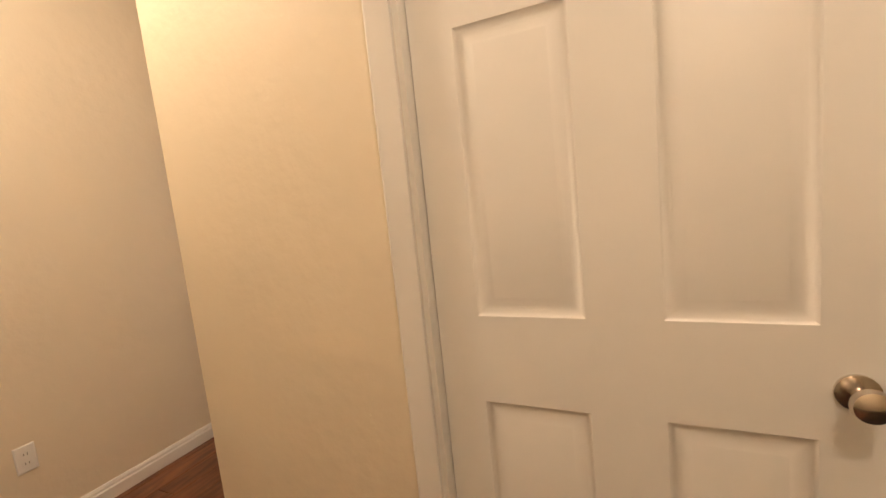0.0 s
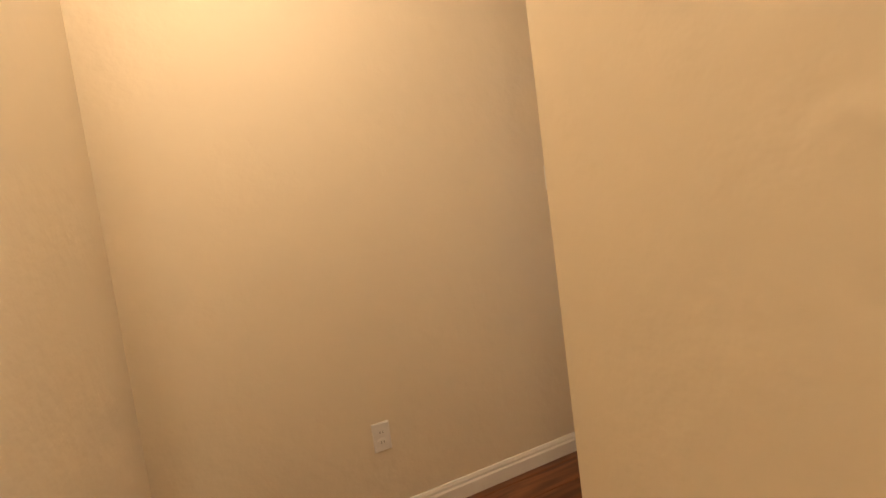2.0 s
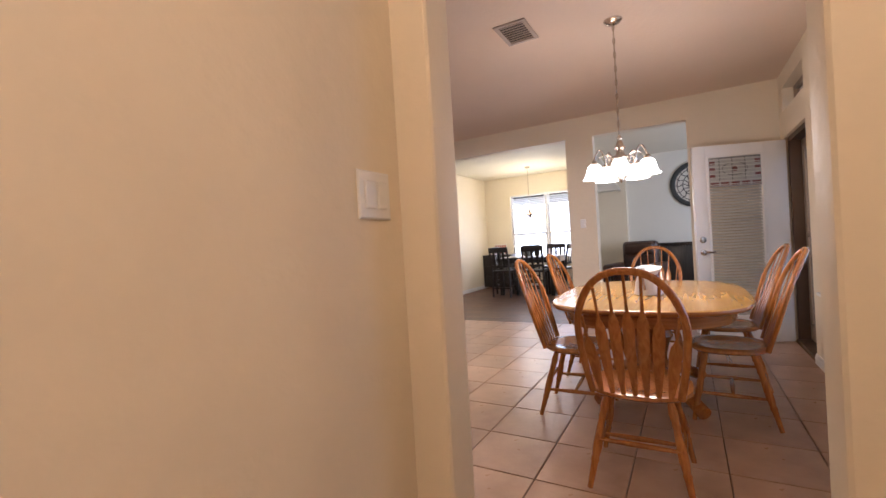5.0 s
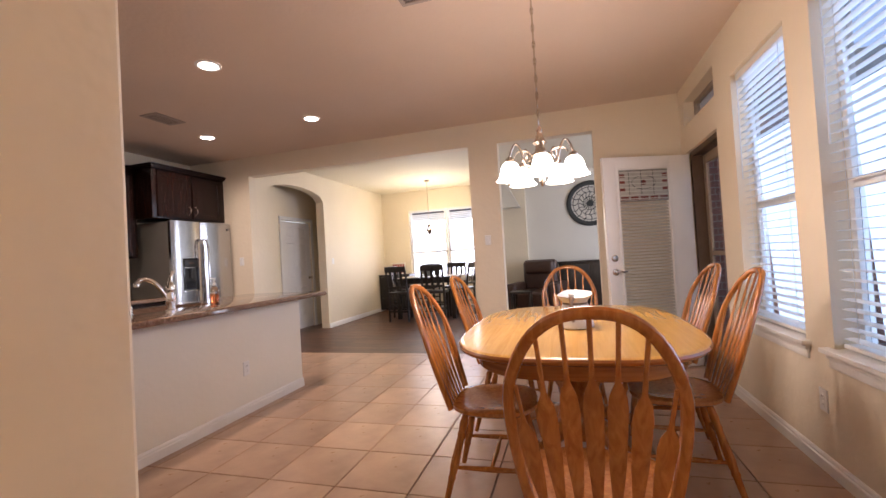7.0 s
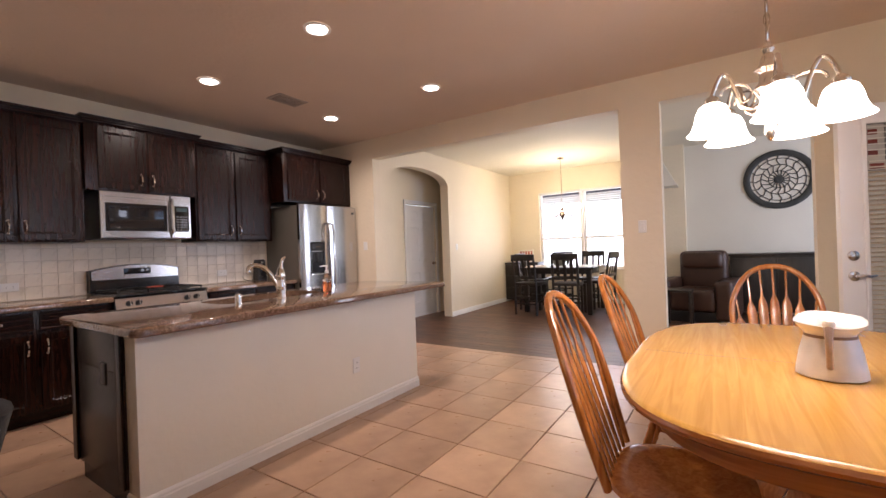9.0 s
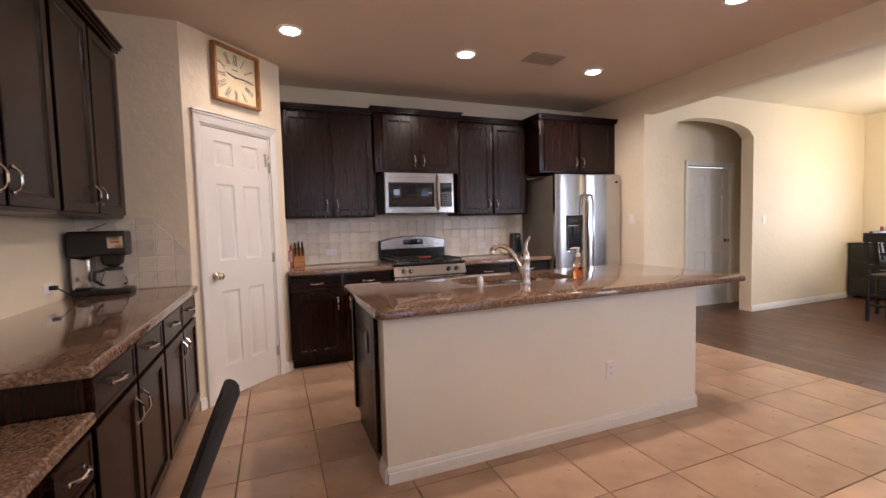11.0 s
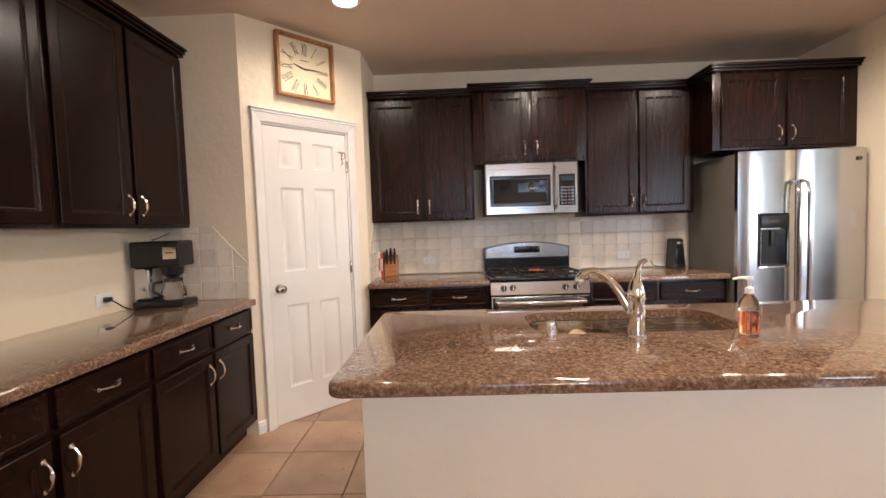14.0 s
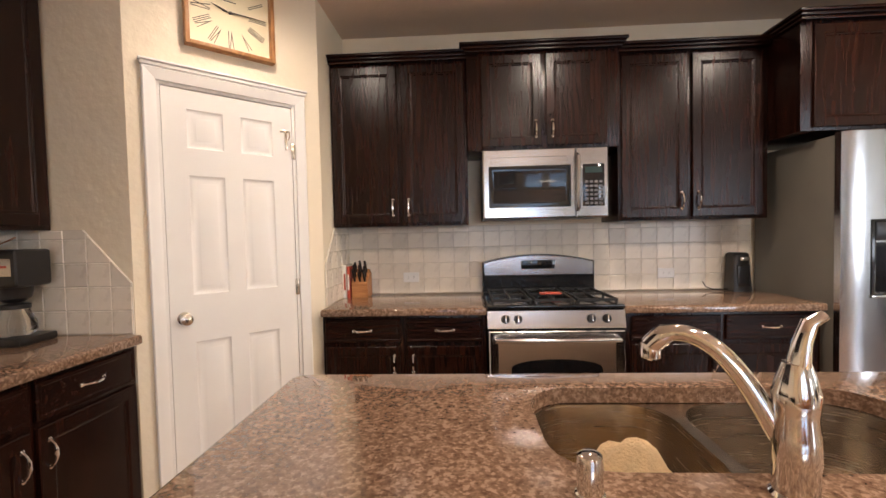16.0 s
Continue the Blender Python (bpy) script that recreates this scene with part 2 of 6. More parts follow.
BRONZE = material("bronze_frame", (0.12, 0.075, 0.045), 0.45, 0.3, 0.1, 6)
BRICK = material("brick_clay", (0.30, 0.13, 0.10), 0.85, 0, 0.25, 9, 0.4, 60, spread=(0.38, 0.20, 0.17))
MORTAR = material("mortar", (0.46, 0.43, 0.40), 0.9, 0, 0.1, 15)
GRASS = material("lawn", (0.07, 0.10, 0.035), 0.9, 0, 0.3, 2, 0.5, 40)
FENCE = wood("fence_wood", (0.16, 0.12, 0.085), (0.30, 0.235, 0.17), 0.8, (8, 8, 1), 2)
LEATHER = material("brown_leather", (0.055, 0.026, 0.016), 0.38, 0, 0.2, 7, 0.3, 90)
FABRIC = material("cloth_white", (0.72, 0.68, 0.60), 0.9, 0, 0.06, 15, 0.3, 200)
TOWEL = material("dish_cloth", (0.70, 0.55, 0.34), 0.95, 0, 0.12, 25, 0.6, 160)
ENAMEL = material("galvanised_pail", (0.66, 0.65, 0.64), 0.35, 0.1, 0.14, 9)
SOAP = glass("amber_soap", (0.95, 0.30, 0.12), 0.0, 1.36)
FROST = glass("clear_bottle", (0.95, 0.95, 0.93), 0.06)
CREAM = material("clock_face", (0.78, 0.68, 0.46), 0.6, 0, 0.05, 8)
INK = material("ink", (0.05, 0.04, 0.03), 0.6, 0, 0.1, 10)
RED = material("red_print", (0.40, 0.06, 0.03), 0.5, 0, 0.1, 10)
PAPER = material("paper", (0.72, 0.68, 0.60), 0.7, 0, 0.05, 10)
DARKRING = material("charcoal_frame", (0.035, 0.036, 0.034), 0.55, 0, 0.15, 10)
GLASS_RED = material("stained_red", (0.16, 0.045, 0.035), 0.25, 0, 0.2, 12)
GLASS_PALE = material("stained_pale", (0.40, 0.385, 0.34), 0.25, 0, 0.1, 12)
LEAD = material("lead_came", (0.10, 0.10, 0.10), 0.5, 0.6, 0.1, 12)


# ---- mesh helpers ----
ORIGIN = {}


def thing(name, base, label, category, group="", kind=""):
    ob = new(name)
    ob.empty_display_size = 0.05
    ob.location = base
    ORIGIN[ob] = Vector(base)
    return tagged(ob, label, category, group, kind)


def finish(bm, name, mat, smooth=35):
    bmesh.ops.recalc_face_normals(bm, faces=bm.faces)
    me = bpy.data.meshes.new(name)
    bm.to_mesh(me)
    bm.free()
    me.materials.append(mat)
    if smooth:
        me.shade_smooth()
        me.set_sharp_from_angle(angle=radians(smooth))
    return me


def part(name, bm, mat, parent, label="", m=None, smooth=35):
    """One mesh under a thing or a part; its vertices are given in the world, or in the frame m."""
    if m is not None:
        bm.transform(m)
    o = ORIGIN[parent]
    bm.transform(Matrix.Translation(-o))
    ob = new(name, finish(bm, name, mat, smooth))
    ob.parent = parent
    ORIGIN[ob] = o
    return tagged(ob, label)


def solid(name, bm, mat, label="", category="", kind="", group="", m=None, base=None, smooth=35):
    """One mesh at top level."""
    if m is not None:
        bm.transform(m)
    if base is not None:
        bm.transform(Matrix.Translation(-Vector(base)))
    ob = new(name, finish(bm, name, mat, smooth))
    if base is not None:
        ob.location = base
    ORIGIN[ob] = Vector(base or (0, 0, 0))
    return tagged(ob, label, category, group, kind)


def B():
    return bmesh.new()


def box(bm, x0, x1, y0, y1, z0, z1, bevel=0.0, seg=2):
    m = Matrix.LocRotScale(((x0 + x1) / 2, (y0 + y1) / 2, (z0 + z1) / 2), None, (abs(x1 - x0), abs(y1 - y0), abs(z1 - z0)))
    vs = bmesh.ops.create_cube(bm, size=1, matrix=m)["verts"]
    if bevel:
        es = {e for v in vs for e in v.link_edges}
        bmesh.ops.bevel(bm, geom=list(es), offset=bevel, segments=seg, profile=0.6, affect="EDGES")
    return bm


def loops(bm, rows, cap0=True, cap1=True, closed=True):
    """Skins a stack of loops of equal length."""
    vs = [[bm.verts.new(p) for p in row] for row in rows]
    n = len(vs[0])
    for a, b in zip(vs, vs[1:]):
        for i in range(n if closed else n - 1):
            j = (i + 1) % n
            bm.faces.new((a[i], a[j], b[j], b[i]))
    if cap0:
        bm.faces.new(list(reversed(vs[0])))
    if cap1:
        bm.faces.new(vs[-1])
    return bm


def rings(bm, x0, z0, w, h, prof, back=True):
    """A panel in the x-z plane that faces -y: nested rectangles, each of an inset and a height towards the viewer."""
    rows = []
    for i, d in prof:
        rows.append([(x0 + i, -d, z0 + i), (x0 + w - i, -d, z0 + i), (x0 + w - i, -d, z0 + h - i), (x0 + i, -d, z0 + h - i)])
    return loops(bm, rows, cap0=back)


def lathe(bm, prof, c=(0, 0, 0), seg=24, axis="z", cap0=True, cap1=True):
    rows = []
    for r, h in prof:
        row = []
        for k in range(seg):
            a = 2 * math.pi * k / seg
            u, v = max(r, 1e-4) * math.cos(a), max(r, 1e-4) * math.sin(a)
            p = (u, v, h) if axis == "z" else (u, h, v) if axis == "y" else (h, u, v)
            row.append((c[0] + p[0], c[1] + p[1], c[2] + p[2]))
        rows.append(row)
    return loops(bm, rows, cap0, cap1)


def tube(bm, pts, r, seg=8, flat=1.0, side=None):
    """A rod along points; r is one radius or one for each point; flat squeezes it across side."""
    pts = [Vector(p) for p in pts]
    rs = r if isinstance(r, (list, tuple)) else [r] * len(pts)
    rows, up = [], Vector(side) if side else None
    for k, p in enumerate(pts):
        d = (pts[min(k + 1, len(pts) - 1)] - pts[max(k - 1, 0)]).normalized()
        if up is None:
            up = Vector((0, 0, 1)) if abs(d.z) < 0.9 else Vector((1, 0, 0))
        u = (up - d * up.dot(d)).normalized()
        v = d.cross(u)
        if side is None:
            up = u
        rows.append([p + u * rs[k] * flat * math.cos(2 * math.pi * i / seg) + v * rs[k] * math.sin(2 * math.pi * i / seg) for i in range(seg)])
    return loops(bm, rows)


def rrect(x0, x1, y0, y1, r, z, seg=6):
    out = []
    for cx, cy, a0 in ((x1 - r, y1 - r, 0), (x0 + r, y1 - r, 90), (x0 + r, y0 + r, 180), (x1 - r, y0 + r, 270)):
        for k in range(seg + 1):
            a = radians(a0 + 90 * k / seg)
            out.append((cx + r * math.cos(a), cy + r * math.sin(a), z))
    return out


def slab(bm, x0, x1, y0, y1, z0, z1, r, edge=0.014, holes=()):
    """A stone top with a rounded edge and openings cut through it; holes are lists of points."""
    prof = [(0.004, z0), (0, z0 + 0.004), (0, z1 - edge)]
    prof += [(edge * (1 - math.cos(radians(a))), z1 - edge + edge * math.sin(radians(a))) for a in (30, 60, 90)]
    rows = [rrect(x0 + i, x1 - i, y0 + i, y1 - i, max(r - i, 0.003), z) for i, z in prof]
    loops(bm, rows, cap0=False, cap1=False)
    bm.verts.ensure_lookup_table()
    n = len(rows[0])
    for row, z in ((bm.verts[0:n], z0), (bm.verts[len(rows) * n - n:len(rows) * n], z1)):
        es = [bm.edges.get((row[i], row[(i + 1) % n])) for i in range(n)]
        for hole in holes:
            hv = [bm.verts.new((p[0], p[1], z)) for p in hole]
            es += [bm.edges.new((hv[i], hv[(i + 1) % len(hv)])) for i in range(len(hv))]
        bmesh.ops.triangle_fill(bm, use_beauty=True, edges=es)
    for hole in holes:
        loops(bm, [[(p[0], p[1], z0) for p in hole], [(p[0], p[1], z1) for p in hole]], False, False)
    bmesh.ops.remove_doubles(bm, verts=bm.verts, dist=0.0002)
    return bm


def turn(x, y, z, deg):
    return pose(x, y, z, 0, 0, deg)


def bars_text(text, size, m, mat, parent, name="writing"):
    c = bpy.data.curves.new(name, "FONT")
    c.body, c.size, c.extrude = text, size, 0.0006
    c.align_x, c.align_y = "CENTER", "CENTER"
    tmp = bpy.data.objects.new(name, c)
    me = bpy.data.meshes.new_from_object(tmp)
    bpy.data.objects.remove(tmp)
    bm = B()
    bm.from_mesh(me)
    bpy.data.meshes.remove(me)
    return part(name, bm, mat, parent, m=m, smooth=0)


# ---- structure ----
XL, XR, YS, XO = -2.27, 2.83, -6.40, -1.98
OPEN_H = 2.475


def boxes(*bs):
    bm = B()
    for b in bs:
        box(bm, *b)
    return bm


def structure(name, bm, mat, label, category="wall", m=None, smooth=35):
    return solid(name, bm, mat, label, category, "structure", m=m, smooth=smooth)


PANTRY_A, PANTRY_B = Vector((-1.622, -1.20)), Vector((-0.966, -0.544))
PDEG = math.degrees(math.atan2(PANTRY_B.y - PANTRY_A.y, PANTRY_B.x - PANTRY_A.x))
PLEN = (PANTRY_B - PANTRY_A).length
PM = turn(PANTRY_A.x, PANTRY_A.y, 0, PDEG)

structure("wall_north", boxes((-2.5, 2.97, 0, 0.14, 0, CEIL)), PAINT, "cream painted wall behind the range")
structure("wall_west", boxes((-2.48, XL, -4.73, 0, 0, CEIL)), PAINT, "cream painted wall behind the long counter")
structure("wall_pantry_return", boxes((XL, -1.622, -1.20, -1.085, 0, CEIL)), PAINT, "cream painted return wall beside the pantry")
# angled pantry wall with its doorway
PD0, PD1, PDH = 0.118, 0.776, 2.085
bm = B()
box(bm, 0, PD0, 0, 0.12, 0, CEIL)
box(bm, PD1, PLEN, 0, 0.12, 0, CEIL)
box(bm, PD0, PD1, 0, 0.12, PDH, CEIL)
structure("wall_pantry", bm, PAINT, "cream painted angled wall of the corner pantry", m=PM)
structure("wall_pantry_side", boxes((-1.08, -0.966, -0.544, 0, 0, CEIL)), PAINT, "cream painted short wall beside the range counter")
# east wall with the two wide openings
structure("wall_east", boxes((XR, 2.97, -1.02, 0, 0, CEIL), (XR, 2.97, -4.155, -1.02, OPEN_H, CEIL), (XR, 2.97, -4.50, -4.155, 0, CEIL),
                             (XR, 2.97, -5.545, -4.50, OPEN_H, CEIL), (XR, 2.97, YS, -5.545, 0, CEIL)), PAINT, "cream painted wall with two wide square openings")
# south wall with windows, doorway and transom
W1, W2, DR = (0.65, 1.42), (-0.38, 0.40), (1.766, 2.66)
WZ = (0.62, 2.36)
bm = B()
for a, b in ((-1.98, W2[0]), (W2[1], W1[0]), (W1[1], DR[0]), (DR[1], 2.97)):
    box(bm, a, b, YS - 0.16, YS, 0, CEIL)
for a, b in (W1, W2):
    box(bm, a, b, YS - 0.16, YS, 0, WZ[0])
    box(bm, a, b, YS - 0.16, YS, WZ[1], CEIL)
box(bm, DR[0], DR[1], YS - 0.16, YS, 2.08, 2.34)
box(bm, DR[0], DR[1], YS - 0.16, YS, 2.58, CEIL)
structure("wall_south", bm, PAINT, "cream painted outside wall with windows and a doorway")
# cased opening from the hall, with its rounded drywall corners
bm = B()
box(bm, XO, -1.856, -4.957, -4.73, 0, CEIL, 0.018, 3)
box(bm, XO, -1.856, YS, -5.70, 0, CEIL, 0.018, 3)
box(bm, XO + 0.002, -1.858, -5.70, -4.957, OPEN_H, CEIL)
structure("wall_opening", bm, PAINT, "cream painted wall with a rounded opening into the kitchen")
structure("wall_hall_north", boxes((-3.95, XO, -4.848, -4.73, 0, CEIL)), PAINT, "cream painted hall wall with a switch and an outlet")
bm = B()
box(bm, -3.95, -3.83, -5.80, -4.848, 0, CEIL)
box(bm, -5.0, -3.83, -5.92, -5.80, 0, CEIL)
structure("wall_hall_west", bm, PAINT, "cream painted hall wall")
structure("wall_hall_far", boxes((-5.12, -5.0, -9.5, -5.80, 0, CEIL), (-5.0, -2.8, -9.62, -9.5, 0, CEIL)), PAINT, "cream painted wall at the end of the hall")
HX = -2.95
HD = (-7.60, -6.73)
bm = B()
box(bm, HX, HX + 0.12, HD[1], -5.878, 0, CEIL, 0.018, 3)
box(bm, HX, HX + 0.12, -9.5, HD[0], 0, CEIL)
box(bm, HX, HX + 0.12, HD[0], HD[1], 2.045, CEIL)
structure("wall_hall_east", bm, PAINT, "cream painted textured hall wall with a white door")
structure("wall_passage_south", boxes((HX + 0.12, XO, -6.0, -5.88, 0, CEIL)), PAINT, "cream painted wall of the short passage")
# dining room and living room
DX, DY, DCEIL = 7.6, -0.85, 2.84
bm = B()
AX0, AX1, AS, AT = 3.40, 4.96, 2.36, 2.555
box(bm, 2.97, AX0, DY, DY + 0.16, 0, DCEIL)
box(bm, AX1, DX, DY, DY + 0.16, 0, DCEIL)
arc = [(AX0 + (AX1 - AX0) * k / 20, AS + (AT - AS) * math.sqrt(max(0, 1 - (2 * k / 20 - 1) ** 2))) for k in range(21)]
poly = [(x, z) for x, z in arc] + [(AX1, DCEIL), (AX0, DCEIL)]
for yy in (DY, DY + 0.16):
    bm.faces.new([bm.verts.new((x, yy, z)) for x, z in poly])
loops(bm, [[(x, DY, z) for x, z in arc], [(x, DY + 0.16, z) for x, z in arc]], False, False, closed=False)
structure("wall_dining_north", bm, PAINT, "pale cream dining wall with an arched opening")
structure("wall_niche", boxes((2.97, 4.42, -0.30, -0.18, 0, DCEIL), (4.42, 5.32, -0.30, -0.18, 2.05, DCEIL), (5.32, 5.8, -0.30, -0.18, 0, DCEIL), (5.7, 5.8, -0.69, -0.30, 0, DCEIL)), PAINT, "shaded cream wall behind the arch")
DW = (-3.42, -1.55)
DZ = (0.70, 2.37)
structure("wall_dining_east", boxes((DX, DX + 0.14, DW[1], DY + 0.16, 0, DCEIL), (DX, DX + 0.14, -3.75, DW[0], 0, DCEIL), (DX, DX + 0.14, DW[0], DW[1], 0, DZ[0]), (DX, DX + 0.14, DW[0], DW[1], DZ[1], DCEIL)), PAINT, "yellow cream dining wall with a double window")
structure("wall_partition", boxes((5.9, DX, -3.87, -3.75, 0, DCEIL)), PAINT, "cream wall between dining and living room")
structure("wall_living", boxes((7.05, 7.17, -8.6, -3.75, 0, DCEIL)), PAINT_GREY, "pale grey living room wall")
structure("wall_living_south", boxes((2.97, 3.7, -8.6, -8.46, 0, DCEIL), (6.3, 7.05, -8.6, -8.46, 0, DCEIL), (3.7, 6.3, -8.6, -8.46, 0, 0.6), (3.7, 6.3, -8.6, -8.46, 2.4, DCEIL), (2.83, 2.97, -8.6, YS - 0.16, 0, DCEIL)), PAINT_GREY, "unseen pale grey living room wall with an assumed window")
structure("wall_living_return", boxes((6.80, 7.05, -4.42, -3.75, 0, DCEIL)), PAINT, "yellow cream return wall in the living room corner")
bm = B()
loops(bm, [[(x, -3.755, 2.12), (x, -4.34, 2.12), (x, -3.98, DCEIL - 0.004), (x, -3.755, DCEIL - 0.004)] for x in (6.45, 6.797)])
structure("stair_bulkhead", bm, PAINT_GREY, "pale sloping bulkhead in the living room corner", "bulkhead")
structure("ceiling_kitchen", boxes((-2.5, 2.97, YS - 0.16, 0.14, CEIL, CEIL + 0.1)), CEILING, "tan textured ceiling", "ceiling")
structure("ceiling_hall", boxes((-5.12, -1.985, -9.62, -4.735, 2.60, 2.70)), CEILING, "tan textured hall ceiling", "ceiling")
structure("ceiling_dining", boxes((2.97, 7.75, -8.6, -0.18, DCEIL, DCEIL + 0.1)), material("dining_ceiling", (0.78, 0.72, 0.58), 0.75, 0, 0.03, 1.2, 0.3, 30), "pale dining room ceiling", "ceiling")
ground = structure("ground", boxes((-400, 400, -400, 400, -0.4, -0.25)), GRASS, "mown lawn round the house", "ground")
slabm = boxes((-5.2, 7.80, -9.7, 0.2, -0.25, -0.013))
floor = structure("floor", slabm, GROUT, "square beige stone tiles with dark grout joints", "floor")
hall_floor = structure("hall_floor", boxes((-5.0, -1.99, -9.5, -4.84, -0.0125, -0.009)), material("plank_gap", (0.02, 0.01, 0.006), 0.8), "red brown wood plank floor", "floor")
dining_floor = structure("dining_floor", boxes((3.0, DX, -8.46, -0.3, -0.0125, -0.009)), material("plank_gap_dark", (0.015, 0.01, 0.007), 0.8), "dark brown wood plank floor", "floor")

# baseboards
BASE_PROF = [(0.0, 0.0), (0.016, 0.0), (0.016, 0.055), (0.011, 0.062), (0.011, 0.072), (0.006, 0.083), (0.0, 0.085)]


def baseboard(a, b, inward, h=1.0):
    """A moulded board along the foot of a wall from a to b; inward points into the room."""
    a, b, n = Vector((*a, 0)), Vector((*b, 0)), Vector((*inward, 0)).normalized()
    bm = B()
    loops(bm, [[a + n * d + Vector((0, 0, z * h)) for d, z in BASE_PROF], [b + n * d + Vector((0, 0, z * h)) for d, z in BASE_PROF]])
    structure("baseboard", bm, WHITE, "white moulded baseboard", "baseboard", smooth=0)


nP = Vector((math.sin(radians(PDEG)), -math.cos(radians(PDEG))))
baseboard((-3.83, -4.848), (XO, -4.848), (0, -1))
baseboard((XO, -4.848), (XO, -4.957), (-1, 0))
baseboard((XO, -4.957), (-1.856, -4.957), (0, -1))
baseboard((XO, -5.70), (-1.856, -5.70), (0, 1))
baseboard((XO, -5.89), (XO, -5.70), (-1, 0))
baseboard((HX, -6.665), (HX, -5.878), (-1, 0))
baseboard((HX, -9.5), (HX, -7.665), (-1, 0))
baseboard((HX, -5.878), (XO, -5.878), (0, 1))
baseboard((-3.83, -5.8), (-3.83, -4.848), (1, 0))
baseboard((-1.856, YS), (DR[0], YS), (0, 1))
baseboard((-1.856, YS), (-1.856, -5.70), (1, 0))
baseboard((2.83, YS), (2.83, -5.545), (-1, 0))
baseboard((2.83, -4.50), (2.83, -4.155), (-1, 0))
baseboard((2.83, -4.155), (2.97, -4.155), (0, 1))
baseboard((2.83, -1.02), (2.83, -0.75), (-1, 0))
baseboard((AX1, DY), (DX, DY), (0, -1))
baseboard((2.97, DY), (AX0, DY), (0, -1))
baseboard((DX, -3.75), (DX, DY), (-1, 0))
baseboard((7.05, -8.46), (7.05, -4.42), (-1, 0))
for s0, s1 in ((0.0, PD0 - 0.07), (PD1 + 0.07, PLEN)):
    u = (PANTRY_B - PANTRY_A).normalized()
    baseboard(tuple(PANTRY_A + u * s0), tuple(PANTRY_A + u * s1), tuple(nP))
baseboard((-0.59, -2.61), (1.595, -2.61), (0, -1))
baseboard((1.595, -2.61), (1.595, -2.49), (1, 0))
baseboard((-0.59, -2.61), (-0.59, -2.49), (-1, 0))


# ---- doors and windows ----
def casing(name, x0, x1, h, w, m, head=0.0, label="white moulded door casing"):
    """Door trim round an opening from x0 to x1, up to h, in a frame that faces -y."""
    bm = B()
    prof = [(0, 0.0), (0, 0.012), (0.012, 0.016), (w - 0.02, 0.02), (w - 0.006, 0.024), (w, 0.02), (w, 0.0)]
    for s, xe in ((-1, x0), (1, x1)):
        loops(bm, [[(xe + s * d, -t, z) for d, t in prof] for z in (0, h + w)])
    loops(bm, [[(xx, -t, h + d) for d, t in prof] for xx in (x0 - w, x1 + w)])
    if head:
        box(bm, x0 - w - 0.006, x1 + w + 0.006, -0.03, 0, h + w, h + w + head * 0.6, 0.006)
        box(bm, x0 - w - 0.012, x1 + w + 0.012, -0.038, 0, h + w + head * 0.6, h + w + head, 0.006)
    return structure(name, bm, WHITE, label, "door casing", m=m, smooth=20)


def panel_slab(bm, w, h, t, cols, rows):
    """A moulded six panel slab that faces -y: stiles, rails, and sunk fields with raised centres."""
    xs, zs = [0] + [v for c in cols for v in c] + [w], [0] + [v for r in rows for v in r] + [h]
    for i in range(len(xs) - 1):
        for j in range(len(zs) - 1):
            x0, x1, z0, z1 = xs[i], xs[i + 1], zs[j], zs[j + 1]
            if i % 2 and j % 2:
                rings(bm, x0, z0, x1 - x0, z1 - z0, [(0, 0), (0.007, -0.007), (0.018, -0.009), (0.024, -0.009), (0.040, -0.003), (0.044, -0.002)], back=False)
            else:
                f = [bm.verts.new(p) for p in ((x0, 0, z0), (x1, 0, z0), (x1, 0, z1), (x0, 0, z1))]
                bm.faces.new(f)
    bmesh.ops.remove_doubles(bm, verts=bm.verts, dist=0.0002)
    loops(bm, [[(0, 0, 0), (w, 0, 0), (w, 0, h), (0, 0, h)], [(0, t, 0), (w, t, 0), (w, t, h), (0, t, h)]], cap0=False)
    bmesh.ops.remove_doubles(bm, verts=bm.verts, dist=0.0002)
    return bm


def knob_mesh(bm, x, z):
    lathe(bm, [(0.032, 0.0), (0.032, -0.006), (0.012, -0.010), (0.011, -0.030), (0.022, -0.036), (0.028, -0.048), (0.026, -0.060), (0.014, -0.066), (0.0, -0.067)], (x, 0, z), 20, "y", cap0=False, cap1=False)
    return bm


def six_panel_door(name, w, h, m, knob_x, label, hinge_x=None, cols=((0.145, 0.44), (0.56, 0.855)), rails=((0.24, 0.80), (0.99, 1.62), (1.72, 1.915)), knob_z=0.95):
    d = structure(name, panel_slab(B(), w, h, 0.035, [(w * a, w * b) for a, b in cols], [(a * h / 2.02, b * h / 2.02) for a, b in rails]), WHITE, label, "door", m=m)
    o = part("door_knob", knob_mesh(B(), knob_x, knob_z), NICKEL, d, "satin nickel round door knob", m=m)
    if hinge_x is not None:
        for z in (0.22, 1.05, 1.82):
            part("hinge", box(B(), hinge_x - 0.012, hinge_x + 0.012, -0.008, 0.002, z - 0.045, z + 0.045, 0.003), NICKEL, d, "nickel butt hinge", m=m)
    return d


def jamb(name, x0, x1, h, depth, m):
    bm = B()
    box(bm, x0, x0 + 0.015, 0.001, depth, 0, h)
    box(bm, x1 - 0.015, x1, 0.001, depth, 0, h)
    box(bm, x0 + 0.015, x1 - 0.015, 0.001, depth, h - 0.015, h)
    structure(name, bm, WHITE, "white painted door jamb", "door jamb", m=m)


